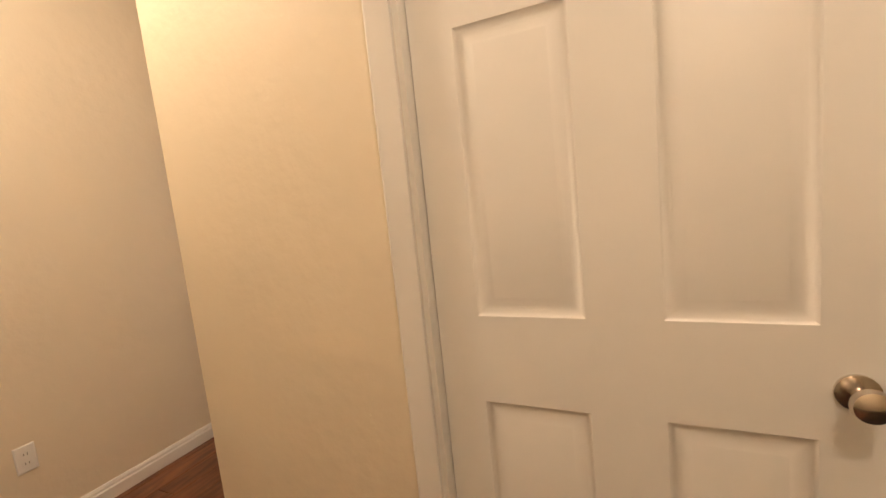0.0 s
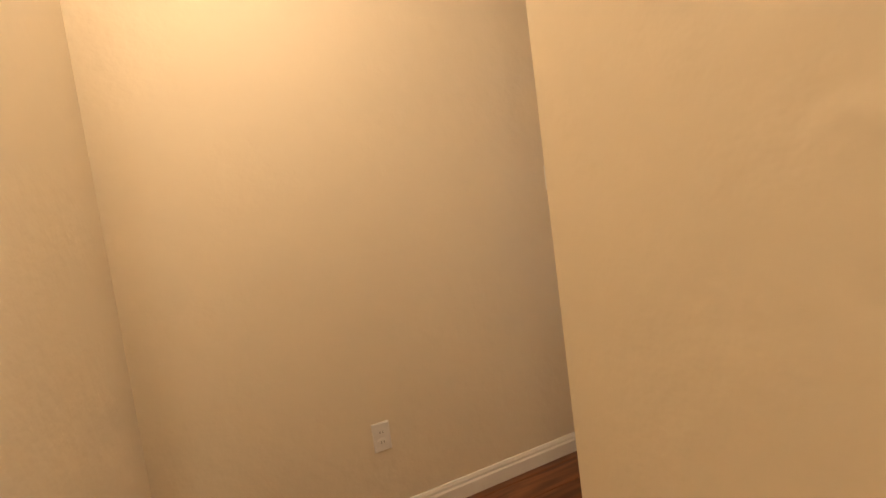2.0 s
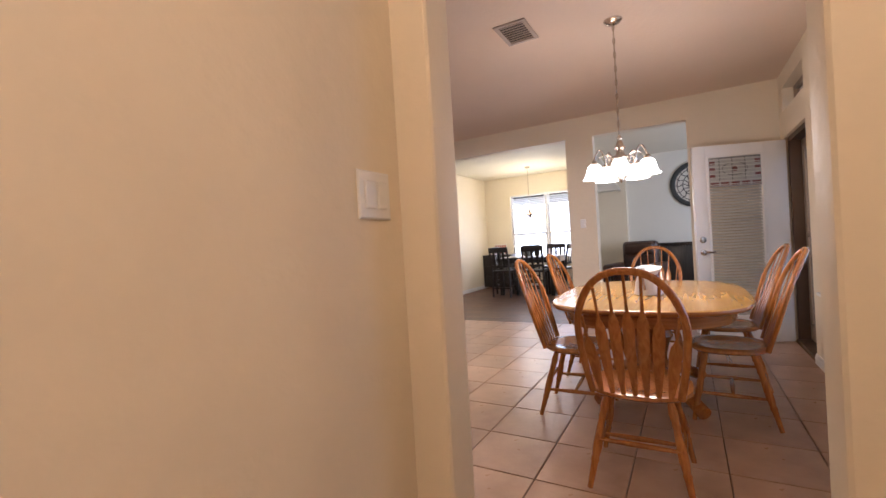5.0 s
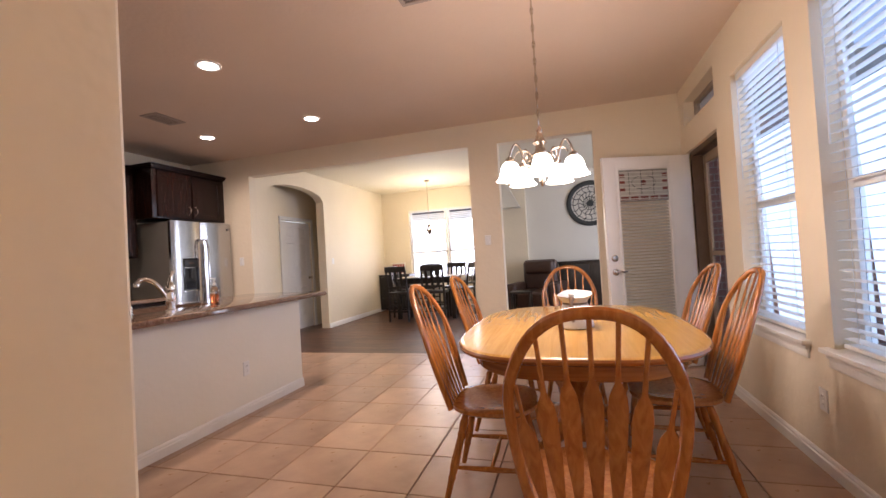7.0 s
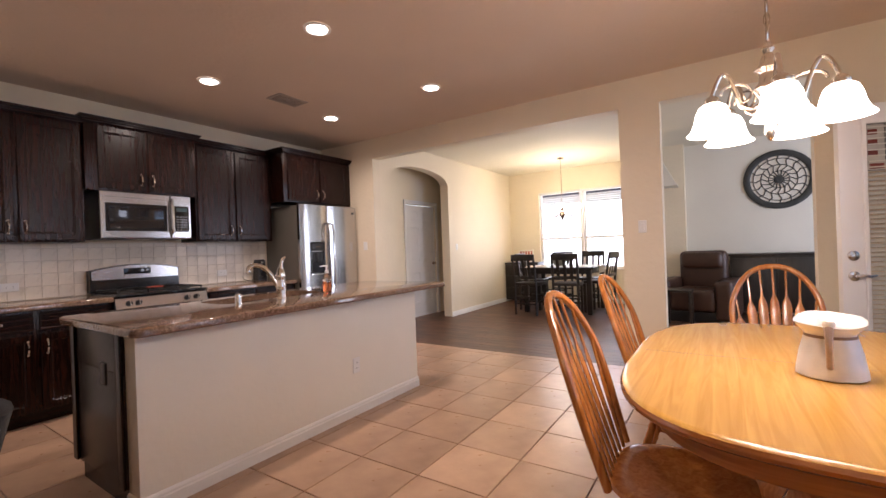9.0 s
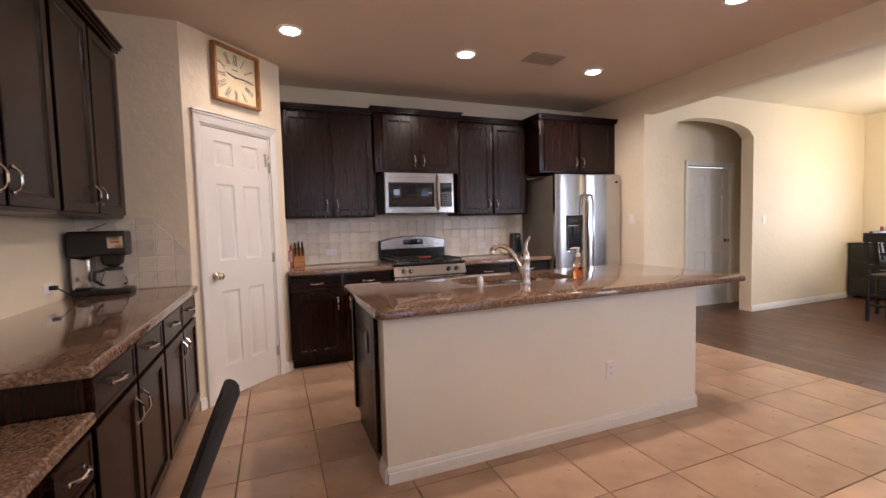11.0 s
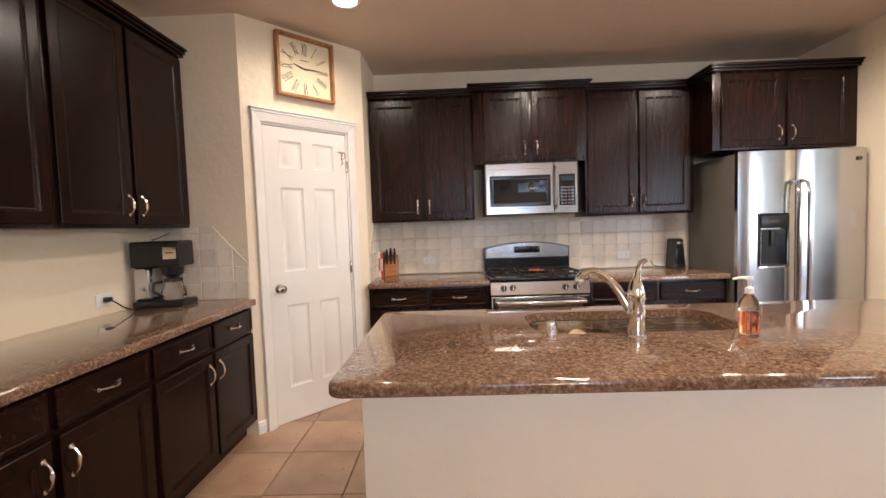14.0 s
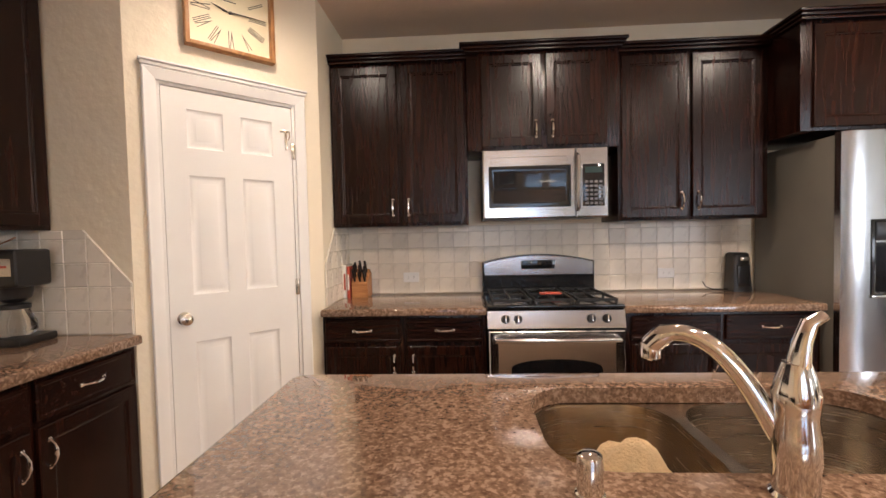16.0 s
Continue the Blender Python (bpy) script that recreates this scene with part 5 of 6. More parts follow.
# ---- plates, lamps and vents ----
def outlet_plate(m, gang=1, horizontal=False, mat=PLASTIC, label="white duplex outlet plate", name="wall_outlet"):
    w, h = (0.07 + 0.046 * (gang - 1), 0.114)
    o = m.translation
    t = thing(name, o, label, "outlet" if "outlet" in name else "switch")
    mm = m @ (pose(0, 0, 0, 0, 90, 0) if horizontal else I4)
    part("plate", rings(B(), -w / 2, -h / 2, w, h, [(0, 0.0005), (0, 0.004), (0.004, 0.007)]), mat, t, m=mm, smooth=0)
    for g in range(gang):
        cx = (g - (gang - 1) / 2) * 0.046
        if name == "wall_outlet":
            for cz in (-0.02, 0.02):
                r = part("receptacle", lathe(B(), [(0.0165, -0.0065), (0.0165, -0.009), (0, -0.009)], (cx, 0, cz), 16, "y", False, False), mat, t, m=mm)
                for sx in (-0.006, 0.006):
                    part("slot", box(B(), cx + sx - 0.001, cx + sx + 0.001, -0.0098, -0.009, cz - 0.004, cz + 0.005), INK, r, m=mm, smooth=0)
        else:
            part("rocker", rings(B(), cx - 0.0165, -0.033, 0.033, 0.066, [(0, 0.006), (0, 0.010), (0.003, 0.012)]), mat, t, m=mm, smooth=0)
    return t


outlet_plate(pose(-0.51, -0.0085, 1.033), 1, True)
outlet_plate(pose(1.277, -0.0085, 1.033), 1, True)
outlet_plate(turn(XL, -2.55, 0.99, 90), 2)
outlet_plate(turn(XL, -1.60, 0.995, 90), 1, True)
outlet_plate(pose(-3.07, -4.848, 0.37))
sw = outlet_plate(pose(-2.09, -4.848, 1.312), 2, False, PLASTIC, "white double rocker switch plate", "light_switch")
outlet_plate(turn(XR, -0.84, 1.30, -90), 1, False, PLASTIC, "white rocker switch plate", "light_switch")
outlet_plate(turn(XR, -4.33, 1.36, -90), 1, False, PLASTIC, "white rocker switch plate", "light_switch")
outlet_plate(pose(0.84, -2.611, 0.37))
outlet_plate(turn(0.52, YS, 0.36, 180))
outlet_plate(pose(5.2, DY, 1.25), 1, False, PLASTIC, "white rocker switch plate", "light_switch")


def can_trim(cx, cy):
    t = thing("recessed_light", (cx, cy, CEIL), "white recessed ceiling downlight, switched on", "ceiling light", "recessed kitchen lights")
    part("trim_ring", lathe(B(), [(0.092, -0.001), (0.092, -0.006), (0.076, -0.012), (0.070, -0.010), (0.066, -0.004)], (cx, cy, CEIL), 28, cap0=False, cap1=False), WHITE, t)
    part("lens", lathe(B(), [(0.0, -0.006), (0.067, -0.005), (0.068, -0.003), (0.0, -0.002)], (cx, cy, CEIL), 24, cap0=False, cap1=False), BULB, t, "glowing lens")


for cx, cy in CANS:
    can_trim(cx, cy)


def ceiling_vent(x0, x1, y0, y1, n, along_x=True):
    z = CEIL
    t = thing("ceiling_vent", ((x0 + x1) / 2, (y0 + y1) / 2, z), "white metal ceiling register with dark slots", "vent", "ceiling vents")
    bm = B()
    for a, b, c, e in ((x0, x0 + 0.03, y0, y1), (x1 - 0.03, x1, y0, y1), (x0 + 0.03, x1 - 0.03, y0, y0 + 0.03), (x0 + 0.03, x1 - 0.03, y1 - 0.03, y1)):
        box(bm, a, b, c, e, z - 0.010, z - 0.0005, 0.003)
    part("frame", bm, VENT, t)
    # flat ink-dark sheet paints the shade between the slats; no duct is cut
    part("backing", box(B(), x0 + 0.03, x1 - 0.03, y0 + 0.03, y1 - 0.03, z - 0.003, z - 0.0006), INK, t, "dark sheet for the shade in the duct", smooth=0)
    for k in range(n):
        s = (k + 0.5) / n
        if along_x:
            yy = y0 + 0.03 + (y1 - y0 - 0.06) * s
            part("slat", box(B(), x0 + 0.03, x1 - 0.03, yy - 0.004, yy + 0.004, z - 0.009, z - 0.0035), VENT, t, smooth=0)
        else:
            xx = x0 + 0.03 + (x1 - x0 - 0.06) * s
            part("slat", box(B(), xx - 0.004, xx + 0.004, y0 + 0.03, y1 - 0.03, z - 0.009, z - 0.0035), VENT, t, smooth=0)


ceiling_vent(1.05, 1.38, -1.52, -1.31, 7)
ceiling_vent(0.02, 0.36, -4.58, -4.34, 8, False)

# hall ceiling lamp
hl = thing("hall_ceiling_light", (-3.35, -5.45, 2.60), "frosted glass flush ceiling light, switched on", "ceiling light")
part("canopy", lathe(B(), [(0.12, 0.0), (0.12, -0.015), (0.10, -0.025)], (-3.35, -5.45, 2.5995), 24), NICKEL, hl)

# square pantry clock
CK = PM @ pose(0.452, -0.001, 2.49)
ck = thing("wall_clock", CK.translation, "square wooden framed wall clock with roman numerals", "clock")
S = 0.425
part("face", box(B(), -S / 2 + 0.01, S / 2 - 0.01, -0.012, 0, -S / 2 + 0.01, S / 2 - 0.01), CREAM, ck, "cream clock face", m=CK, smooth=0)
for a, b, c, e in ((-S / 2, -S / 2 + 0.02, -S / 2, S / 2), (S / 2 - 0.02, S / 2, -S / 2, S / 2), (-S / 2 + 0.02, S / 2 - 0.02, -S / 2, -S / 2 + 0.02), (-S / 2 + 0.02, S / 2 - 0.02, S / 2 - 0.02, S / 2)):
    part("frame_bar", box(B(), a, b, -0.05, 0, c, e, 0.004), CLOCKWOOD, ck, "brown wooden frame", m=CK)
for k, txt in enumerate(("XII", "I", "II", "III", "IIII", "V", "VI", "VII", "VIII", "IX", "X", "XI")):
    a = radians(30 * k)
    r = 0.130 / max(abs(math.sin(a)), abs(math.cos(a))) ** 0.6
    mm = CK @ pose(r * math.sin(a), -0.0125, r * math.cos(a)) @ pose(0, 0, 0, 90, 0, 0) @ pose(0, 0, 0, 0, 0, -30 * k) @ Matrix.Diagonal((0.62, 2.3, 1, 1))
    bars_text(txt, 0.055, mm, INK, ck, "numeral")
part("maker_bar", box(B(), -0.03, 0.03, -0.0130, -0.0121, 0.055, 0.060), INK, ck, m=CK, smooth=0)
part("hour_pointer", tube(B(), [(0.02, -0.016, -0.005), (-0.05, -0.016, 0.012), (-0.088, -0.016, 0.024)], [0.002, 0.005, 0.001], 6), INK, ck, "black hour pointer", m=CK)
part("minute_pointer", tube(B(), [(-0.04, -0.019, 0.0), (0.07, -0.019, 0.004), (0.125, -0.019, 0.008)], [0.003, 0.004, 0.001], 6), INK, ck, "black minute pointer", m=CK)
part("pivot", lathe(B(), [(0.007, -0.012), (0.007, -0.022), (0, -0.023)], (0, 0, 0), 12, "y", False, False), INK, ck, m=CK)

# tiled splash: return wall and pantry side, with slanted top edges
def splash_sheet(m, pts, name="backsplash"):
    bm = B()
    loops(bm, [[(x, -0.001, z) for x, z in pts], [(x, -0.006, z) for x, z in pts]])
    return structure(name, bm, SGROUT, "square cream stone splash tiles", "backsplash", m=m, smooth=0)


def cut(poly, line):
    """The part of a polygon in x and z that lies under a slanted line."""
    out = []
    for (x0, z0), (x1, z1) in zip(poly, poly[1:] + poly[:1]):
        d0, d1 = line(x0) - z0, line(x1) - z1
        if d0 >= 0:
            out.append((x0, z0))
        if d0 * d1 < 0:
            k = d0 / (d0 - d1)
            out.append((x0 + (x1 - x0) * k, z0 + (z1 - z0) * k))
    return out


def splash_tiles(parent, m, x0, x1, z0, z1, pitch, line=None):
    """Square tiles; those that a slanted line crosses are cut along it."""
    nx, nz = int(math.ceil((x1 - x0) / pitch)), int(math.ceil((z1 - z0) / pitch))
    shared = {}
    for i in range(nx):
        for j in range(nz):
            a, b, c, e = x0 + i * pitch, min(x0 + (i + 1) * pitch, x1), z0 + j * pitch, min(z0 + (j + 1) * pitch, z1)
            if b - a < 0.02 or e - c < 0.015:
                continue
            poly = [(a + 0.0015, c + 0.0015), (b - 0.0015, c + 0.0015), (b - 0.0015, e - 0.0015), (a + 0.0015, e - 0.0015)]
            kept = cut(poly, line) if line else poly
            if len(kept) < 3:
                continue
            if kept == poly:
                key = (round(b - a, 3), round(e - c, 3))
                if key not in shared:
                    bm = B()
                    rings(bm, 0.0015, 0.0015, b - a - 0.003, e - c - 0.003, [(0, 0.005), (0.0, 0.0075), (0.0025, 0.0095)], back=False)
                    shared[key] = finish(bm, "tile", SPLASH, 0)
                me = shared[key]
            else:
                bm = B()
                loops(bm, [[(x - a, -0.005, z - c) for x, z in kept], [(x - a, -0.009, z - c) for x, z in kept]])
                me = finish(bm, "tile", SPLASH, 0)
            o = new("tile", me)
            o.parent = parent
            o.matrix_local = m @ pose(a, 0, c)


ns = splash_sheet(I4, [(-0.964, 0.9155), (1.85, 0.9155), (1.85, 1.394), (-0.964, 1.394)])
rs_ = splash_sheet(pose(0, -1.20, 0), [(XL + 0.002, 0.9155), (-1.625, 0.9155), (-1.625, 1.15), (-1.845, 1.394), (XL + 0.002, 1.394)])
PSM = turn(-0.966, 0, 0, 90)
ps_ = splash_sheet(PSM, [(-0.53, 0.9155), (-0.008, 0.9155), (-0.008, 1.394), (-0.33, 1.394), (-0.53, 1.17)])
splash_tiles(ns, I4, -0.964, 1.849, 0.9165, 1.393, 0.109)
splash_tiles(rs_, pose(0, -1.20, 0), XL + 0.003, -1.626, 0.9165, 1.393, 0.109, lambda x: 1.148 + (-1.625 - x) * 1.107)
splash_tiles(ps_, PSM, -0.528, -0.010, 0.9165, 1.393, 0.109, lambda x: 1.168 + (x + 0.53) * 1.12)


# ---- breakfast table and chairs ----
TCX, TCY, TZ = 0.577, -5.225, 0.75
tb = thing("dining_table", (TCX, TCY, 0), "honey oak dining table with rounded corners and a dark moulded edge", "table")


def table_outline(dx, dy, r, z, off=0.0):
    """A long oval with flattened sides."""
    out = []
    for k in range(64):
        a = 2 * math.pi * k / 64
        c, s = math.cos(a), math.sin(a)
        e = 2 / 3.1
        out.append((TCX + (dx - off) * math.copysign(abs(c) ** e, c), TCY + (dy - off) * math.copysign(abs(s) ** e, s), z))
    return out


loops_ = [table_outline(0.87, 0.62, 0, z, o) for o, z in ((0.035, 0.712), (0.012, 0.716), (0.002, 0.724), (0.0, 0.734), (0.006, 0.744))]
part("edge_moulding", loops(B(), loops_, cap1=False), OAK_EDGE, tb, "reddish oak moulded edge")
part("tabletop", loops(B(), [table_outline(0.87, 0.62, 0, z, o) for o, z in ((0.0062, 0.7435), (0.016, 0.7495), (0.03, 0.75))]), OAK_TOP, tb, "honey oak tabletop")
part("leaf_joint", box(B(), TCX - 0.0008, TCX + 0.0008, TCY - 0.58, TCY + 0.58, 0.7496, 0.7502), INK, tb, smooth=0)
part("apron", loops(B(), [table_outline(0.87, 0.62, 0, z, o) for o, z in ((0.10, 0.63), (0.095, 0.635), (0.095, 0.71))]), OAK_EDGE, tb, "oak apron")
part("pedestal", lathe(B(), [(0.16, 0.12), (0.17, 0.16), (0.13, 0.20), (0.10, 0.28), (0.12, 0.38), (0.15, 0.44), (0.12, 0.50), (0.10, 0.54), (0.17, 0.60), (0.18, 0.64)], (TCX, TCY, 0), 28), OAK, tb, "turned oak pedestal")
for k in range(4):
    a = radians(45 + 90 * k)
    d = Vector((math.cos(a) * 1.15, math.sin(a) * 0.85, 0))
    part("foot", tube(B(), [Vector((TCX, TCY, 0.19)) + d * 0.10, Vector((TCX, TCY, 0.16)) + d * 0.25, Vector((TCX, TCY, 0.085)) + d * 0.42, Vector((TCX, TCY, 0.045)) + d * 0.52], [0.05, 0.05, 0.042, 0.044], 10), OAK, tb, "curved oak foot")


def arrow_chair():
    """A bow-back chair with seven arrow spindles; it faces +y, its seat centre over the origin."""
    c = thing("dining_chair", (0, 0, 0), "honey oak bow-back Windsor chair with arrow spindles", "chair", "chairs round the breakfast table")
    # saddle seat
    rows = []
    for o, z in ((0.05, 0.418), (0.015, 0.424), (0.0, 0.436), (0.004, 0.450), (0.03, 0.456)):
        row = []
        for k in range(40):
            a = 2 * math.pi * k / 40
            cc, s = math.cos(a), math.sin(a)
            e = 2 / 2.7
            w = 0.235 * (1.0 + 0.06 * s)
            row.append(((w - o) * math.copysign(abs(cc) ** e, cc), (0.215 - o) * math.copysign(abs(s) ** e, s), z))
        rows.append(row)
    bm = loops(B(), rows, cap1=False)
    top = [(x * 0.82, y * 0.82, 0.450) for x, y, z in rows[-1]]
    mid = [(x * 0.4, y * 0.4, 0.444) for x, y, z in rows[-1]]
    vs0 = rows[-1]
    loops(bm, [vs0, top, mid], cap0=False)
    bmesh.ops.remove_doubles(bm, verts=bm.verts, dist=0.0003)
    part("seat", bm, OAK, c, "saddled oak seat", smooth=60)

    def back(u, s):
        """A point of the back: u across, s up from the seat."""
        return Vector((u, -0.185 - 0.17 * s - 0.035 * (1 - min(1.0, (u / 0.24) ** 2)) * (0.4 + s), 0.45 + 0.585 * s))

    pts = []
    for k in range(33):
        a = math.pi * k / 32
        s = math.sin(a) ** 0.72 if 0 < k < 32 else 0
        w = 0.195 + 0.045 * math.sin(a) ** 1.0
        u = -math.cos(a)
        w2 = 0.185 + 0.062 * min(1, s * 1.6)
        pts.append(back(math.copysign(abs(u) ** 0.85, u) * w2, s))
    part("bow", tube(B(), pts, 0.0145, 10, 1.15), OAK, c, "bent oak bow")
    for k in range(7):
        q = (k - 3) / 3
        u0, u1 = q * 0.145, q * 0.195
        s1 = 0.985 * math.sqrt(max(0, 1 - (abs(q) * 0.80) ** 2.6))
        n = 15
        rows = []
        for i in range(n):
            t = i / (n - 1)
            p = back(u0 + (u1 - u0) * t, s1 * t)
            if t < 0.30:
                w = 0.010 + 0.012 * (t / 0.30)
            elif t < 0.62:
                w = 0.022 + 0.004 * ((t - 0.30) / 0.32)
            elif t < 0.72:
                w = 0.026 - 0.020 * ((t - 0.62) / 0.10)
            else:
                w = 0.0062
            th = 0.0052
            rows.append([p + Vector((w, th * 0.3, 0)), p + Vector((w * 0.6, th, 0)), p + Vector((-w * 0.6, th, 0)), p + Vector((-w, th * 0.3, 0)), p + Vector((-w, -th * 0.3, 0)), p + Vector((-w * 0.6, -th, 0)), p + Vector((w * 0.6, -th, 0)), p + Vector((w, -th * 0.3, 0))])
        part("arrow_spindle", loops(B(), rows), OAK, c, "flat arrow shaped spindle")
    feet = {}
    for sx in (-1, 1):
        for sy in (-1, 1):
            a = Vector((sx * 0.135, sy * 0.125, 0.425))
            b = Vector((sx * 0.215, sy * (0.20 if sy > 0 else 0.235), 0.0))
            prof = [(0, 0.013), (0.06, 0.016), (0.14, 0.021), (0.22, 0.0165), (0.25, 0.020), (0.28, 0.0165), (0.45, 0.020), (0.58, 0.022), (0.68, 0.0165), (0.71, 0.020), (0.74, 0.016), (1.0, 0.0125)]
            part("leg", tube(B(), [a + (b - a) * t for t, r in prof], [r for t, r in prof], 10), OAK, c, "turned splayed leg")
            feet[sx, sy] = a + (b - a) * 0.60
    for sx in (-1, 1):
        a, b = feet[sx, -1], feet[sx, 1]
        part("side_stretcher", tube(B(), [a + (b - a) * t for t in (0, 0.25, 0.5, 0.75, 1)], [0.008, 0.011, 0.014, 0.011, 0.008], 8), OAK, c)
    a, b = (feet[-1, -1] + feet[-1, 1]) / 2, (feet[1, -1] + feet[1, 1]) / 2
    part("cross_stretcher", tube(B(), [a + (b - a) * t for t in (0, 0.25, 0.5, 0.75, 1)], [0.008, 0.011, 0.014, 0.011, 0.008], 8), OAK, c)
    a, b = feet[-1, -1] + Vector((0, 0, 0.05)), feet[1, -1] + Vector((0, 0, 0.05))
    part("rear_stretcher", tube(B(), [a + (b - a) * t for t in (0, 0.25, 0.5, 0.75, 1)], [0.008, 0.011, 0.013, 0.011, 0.008], 8), OAK, c)
    return c


first = arrow_chair()
for px, py, deg in ((0.115, -4.81, 182), (0.97, -4.79, 178), (1.53, -5.205, 91), (0.365, -5.69, -3), (1.05, -5.72, 2)):
    copy_thing(first, turn(px, py, 0.0, deg))
first.matrix_basis = turn(-0.61, -5.255, 0.0, -90)

# pitcher on the table
VX, VY = 0.445, -5.237
vs = thing("pitcher", (VX, VY, TZ), "white enamel pitcher with a wrinkled top and a printed band", "pitcher")
rows = []
LIP = 6.11
for r, h in ((0.086, 0.0), (0.093, 0.004), (0.092, 0.02), (0.082, 0.08), (0.070, 0.128), (0.066, 0.140), (0.070, 0.152), (0.084, 0.168), (0.092, 0.182), (0.094, 0.186), (0.091, 0.1865), (0.082, 0.172), (0.066, 0.154), (0.062, 0.14), (0.076, 0.06), (0.082, 0.012)):
    up = max(0.0, min(1.0, (h - 0.13) / 0.05))
    ring = []
    for k in range(32):
        a = 2 * math.pi * k / 32
        rr = r * (1 + 0.20 * up * max(0, math.cos(a - LIP)) ** 4 + 0.03 * up * math.sin(5 * a))
        ring.append((VX + rr * math.cos(a), VY + rr * math.sin(a), TZ + 0.001 + h + up * (0.014 * math.cos(a - LIP) + 0.003 * math.sin(3 * a))))
    rows.append(ring)
part("body", loops(B(), rows), ENAMEL, vs, "grey white enamelled body", smooth=60)
part("rim_band", lathe(B(), [(0.0690, 0.132), (0.0690, 0.138), (0.0680, 0.142)], (VX, VY, TZ), 28, cap0=False, cap1=False), material("brown_band", (0.16, 0.11, 0.08), 0.6), vs, "brown band round the neck")
HX, HY = -math.cos(LIP), -math.sin(LIP)
part("grip", tube(B(), [(VX + HX * q, VY + HY * q, TZ + z) for q, z in ((0.078, 0.165), (0.115, 0.172), (0.128, 0.14), (0.118, 0.09), (0.090, 0.045))], [0.013, 0.013, 0.010, 0.009, 0.009], 8), material("worn_handle", (0.36, 0.27, 0.22), 0.5, 0, 0.2, 20), vs, "curved brown handle of the pitcher")
part("thumb_knob", lathe(B(), [(0.0, 0.0), (0.014, 0.003), (0.017, 0.012), (0.014, 0.022), (0.0, 0.026)], (VX + HX * 0.105, VY + HY * 0.105, TZ + 0.176), 14, cap0=False, cap1=False), PLASTIC, vs, "white knob on the handle")

# chandelier
LX, LY, LZ = LAMP
ch = thing("chandelier", (LX, LY, 1.59), "brushed nickel five arm chandelier with lit bell glass shades", "chandelier")
part("canopy", lathe(B(), [(0.065, 2.7425), (0.065, 2.735), (0.05, 2.722), (0.015, 2.71), (0.0, 2.708)], (LX, LY, 0), 24, cap1=False), NICKEL, ch)
pts = [(LX, LY, 2.71), (LX, LY, 2.4), (LX, LY, 1.90)]
part("rod", tube(B(), pts, 0.005, 8), NICKEL, ch)
for k in range(16):
    z = 2.69 - k * 0.05
    pts = [(LX + (0.009 * math.cos(a) if k % 2 else 0), LY + (0 if k % 2 else 0.009 * math.cos(a)), z + 0.026 * math.sin(a)) for a in [2 * math.pi * i / 10 for i in range(11)]]
    part("chain_link", tube(B(), pts, 0.0022, 5), NICKEL, ch)
part("column", lathe(B(), [(0.006, 1.94), (0.012, 1.93), (0.020, 1.915), (0.013, 1.90), (0.022, 1.885), (0.026, 1.865), (0.042, 1.845), (0.026, 1.83), (0.030, 1.80), (0.050, 1.775), (0.032, 1.75), (0.018, 1.72), (0.024, 1.69), (0.015, 1.655), (0.018, 1.625), (0.010, 1.60), (0.0, 1.59)], (LX, LY, -0.03), 22, cap1=False), NICKEL, ch, "turned nickel column with finial")
for k in range(5):
    a = radians(41 + 72 * k)
    ca, sa = math.cos(a), math.sin(a)
    arm = []
    for i in range(21):
        s = i / 20
        r = 0.03 + 0.155 * s
        z = 1.692 - 0.012 * math.sin(math.pi * min(1, s * 2.5)) if s < 0.4 else 1.692 + 0.112 * math.sin(math.pi * (s - 0.4) / 0.6 * 0.92) + 0.02 * (s - 0.4)
        arm.append((LX + r * ca, LY + r * sa, z))
    part("arm", tube(B(), arm, 0.0075, 8), NICKEL, ch, "arched nickel arm")
    cx, cy = LX + 0.185 * ca, LY + 0.185 * sa
    part("scroll", tube(B(), [(LX + (0.05 + 0.055 + 0.05 * math.cos(b)) * ca, LY + (0.105 + 0.05 * math.cos(b)) * sa, 1.737 + 0.035 * math.sin(b)) for b in [i * 0.45 for i in range(11)]], 0.005, 6), NICKEL, ch, "small nickel scroll")
    part("socket", lathe(B(), [(0.010, 1.80), (0.022, 1.79), (0.026, 1.78), (0.024, 1.762)], (cx, cy, -0.063), 16), NICKEL, ch)
    part("shade", lathe(B(), [(0.027, 1.742), (0.042, 1.732), (0.053, 1.707), (0.059, 1.677), (0.070, 1.651), (0.084, 1.636), (0.082, 1.635), (0.066, 1.653), (0.055, 1.679), (0.049, 1.707), (0.025, 1.739)], (cx, cy, -0.035), 26, cap0=False, cap1=False), SHADE, ch, "lit white glass bell shade").visible_shadow = False

# desk chair beside the low desk
oc = thing("desk_chair", (-1.53, -3.45, 0), "black upholstered desk chair beside the low desk", "chair")
OM = turn(-1.53, -3.45, 0, -90)
part("seat", box(B(), -0.23, 0.23, -0.06, 0.26, 0.42, 0.50, 0.035, 3), CHAIRCLOTH, oc, m=OM)
rows = []
for i in range(9):
    s = i / 8
    z = 0.46 + 0.42 * s
    w = 0.20 + 0.03 * math.sin(math.pi * s) - (0.07 * max(0, s - 0.75) / 0.25)
    y = 0.16 + 0.17 * s
    rows.append([(w * math.copysign(abs(math.cos(a)) ** 0.6, math.cos(a)), y + 0.020 * math.sin(a) - 0.02 * (abs(math.cos(a)) - 0.6), z) for a in [2 * math.pi * k / 20 for k in range(20)]])
part("backrest", loops(B(), rows), CHAIRCLOTH, oc, m=OM, smooth=60)
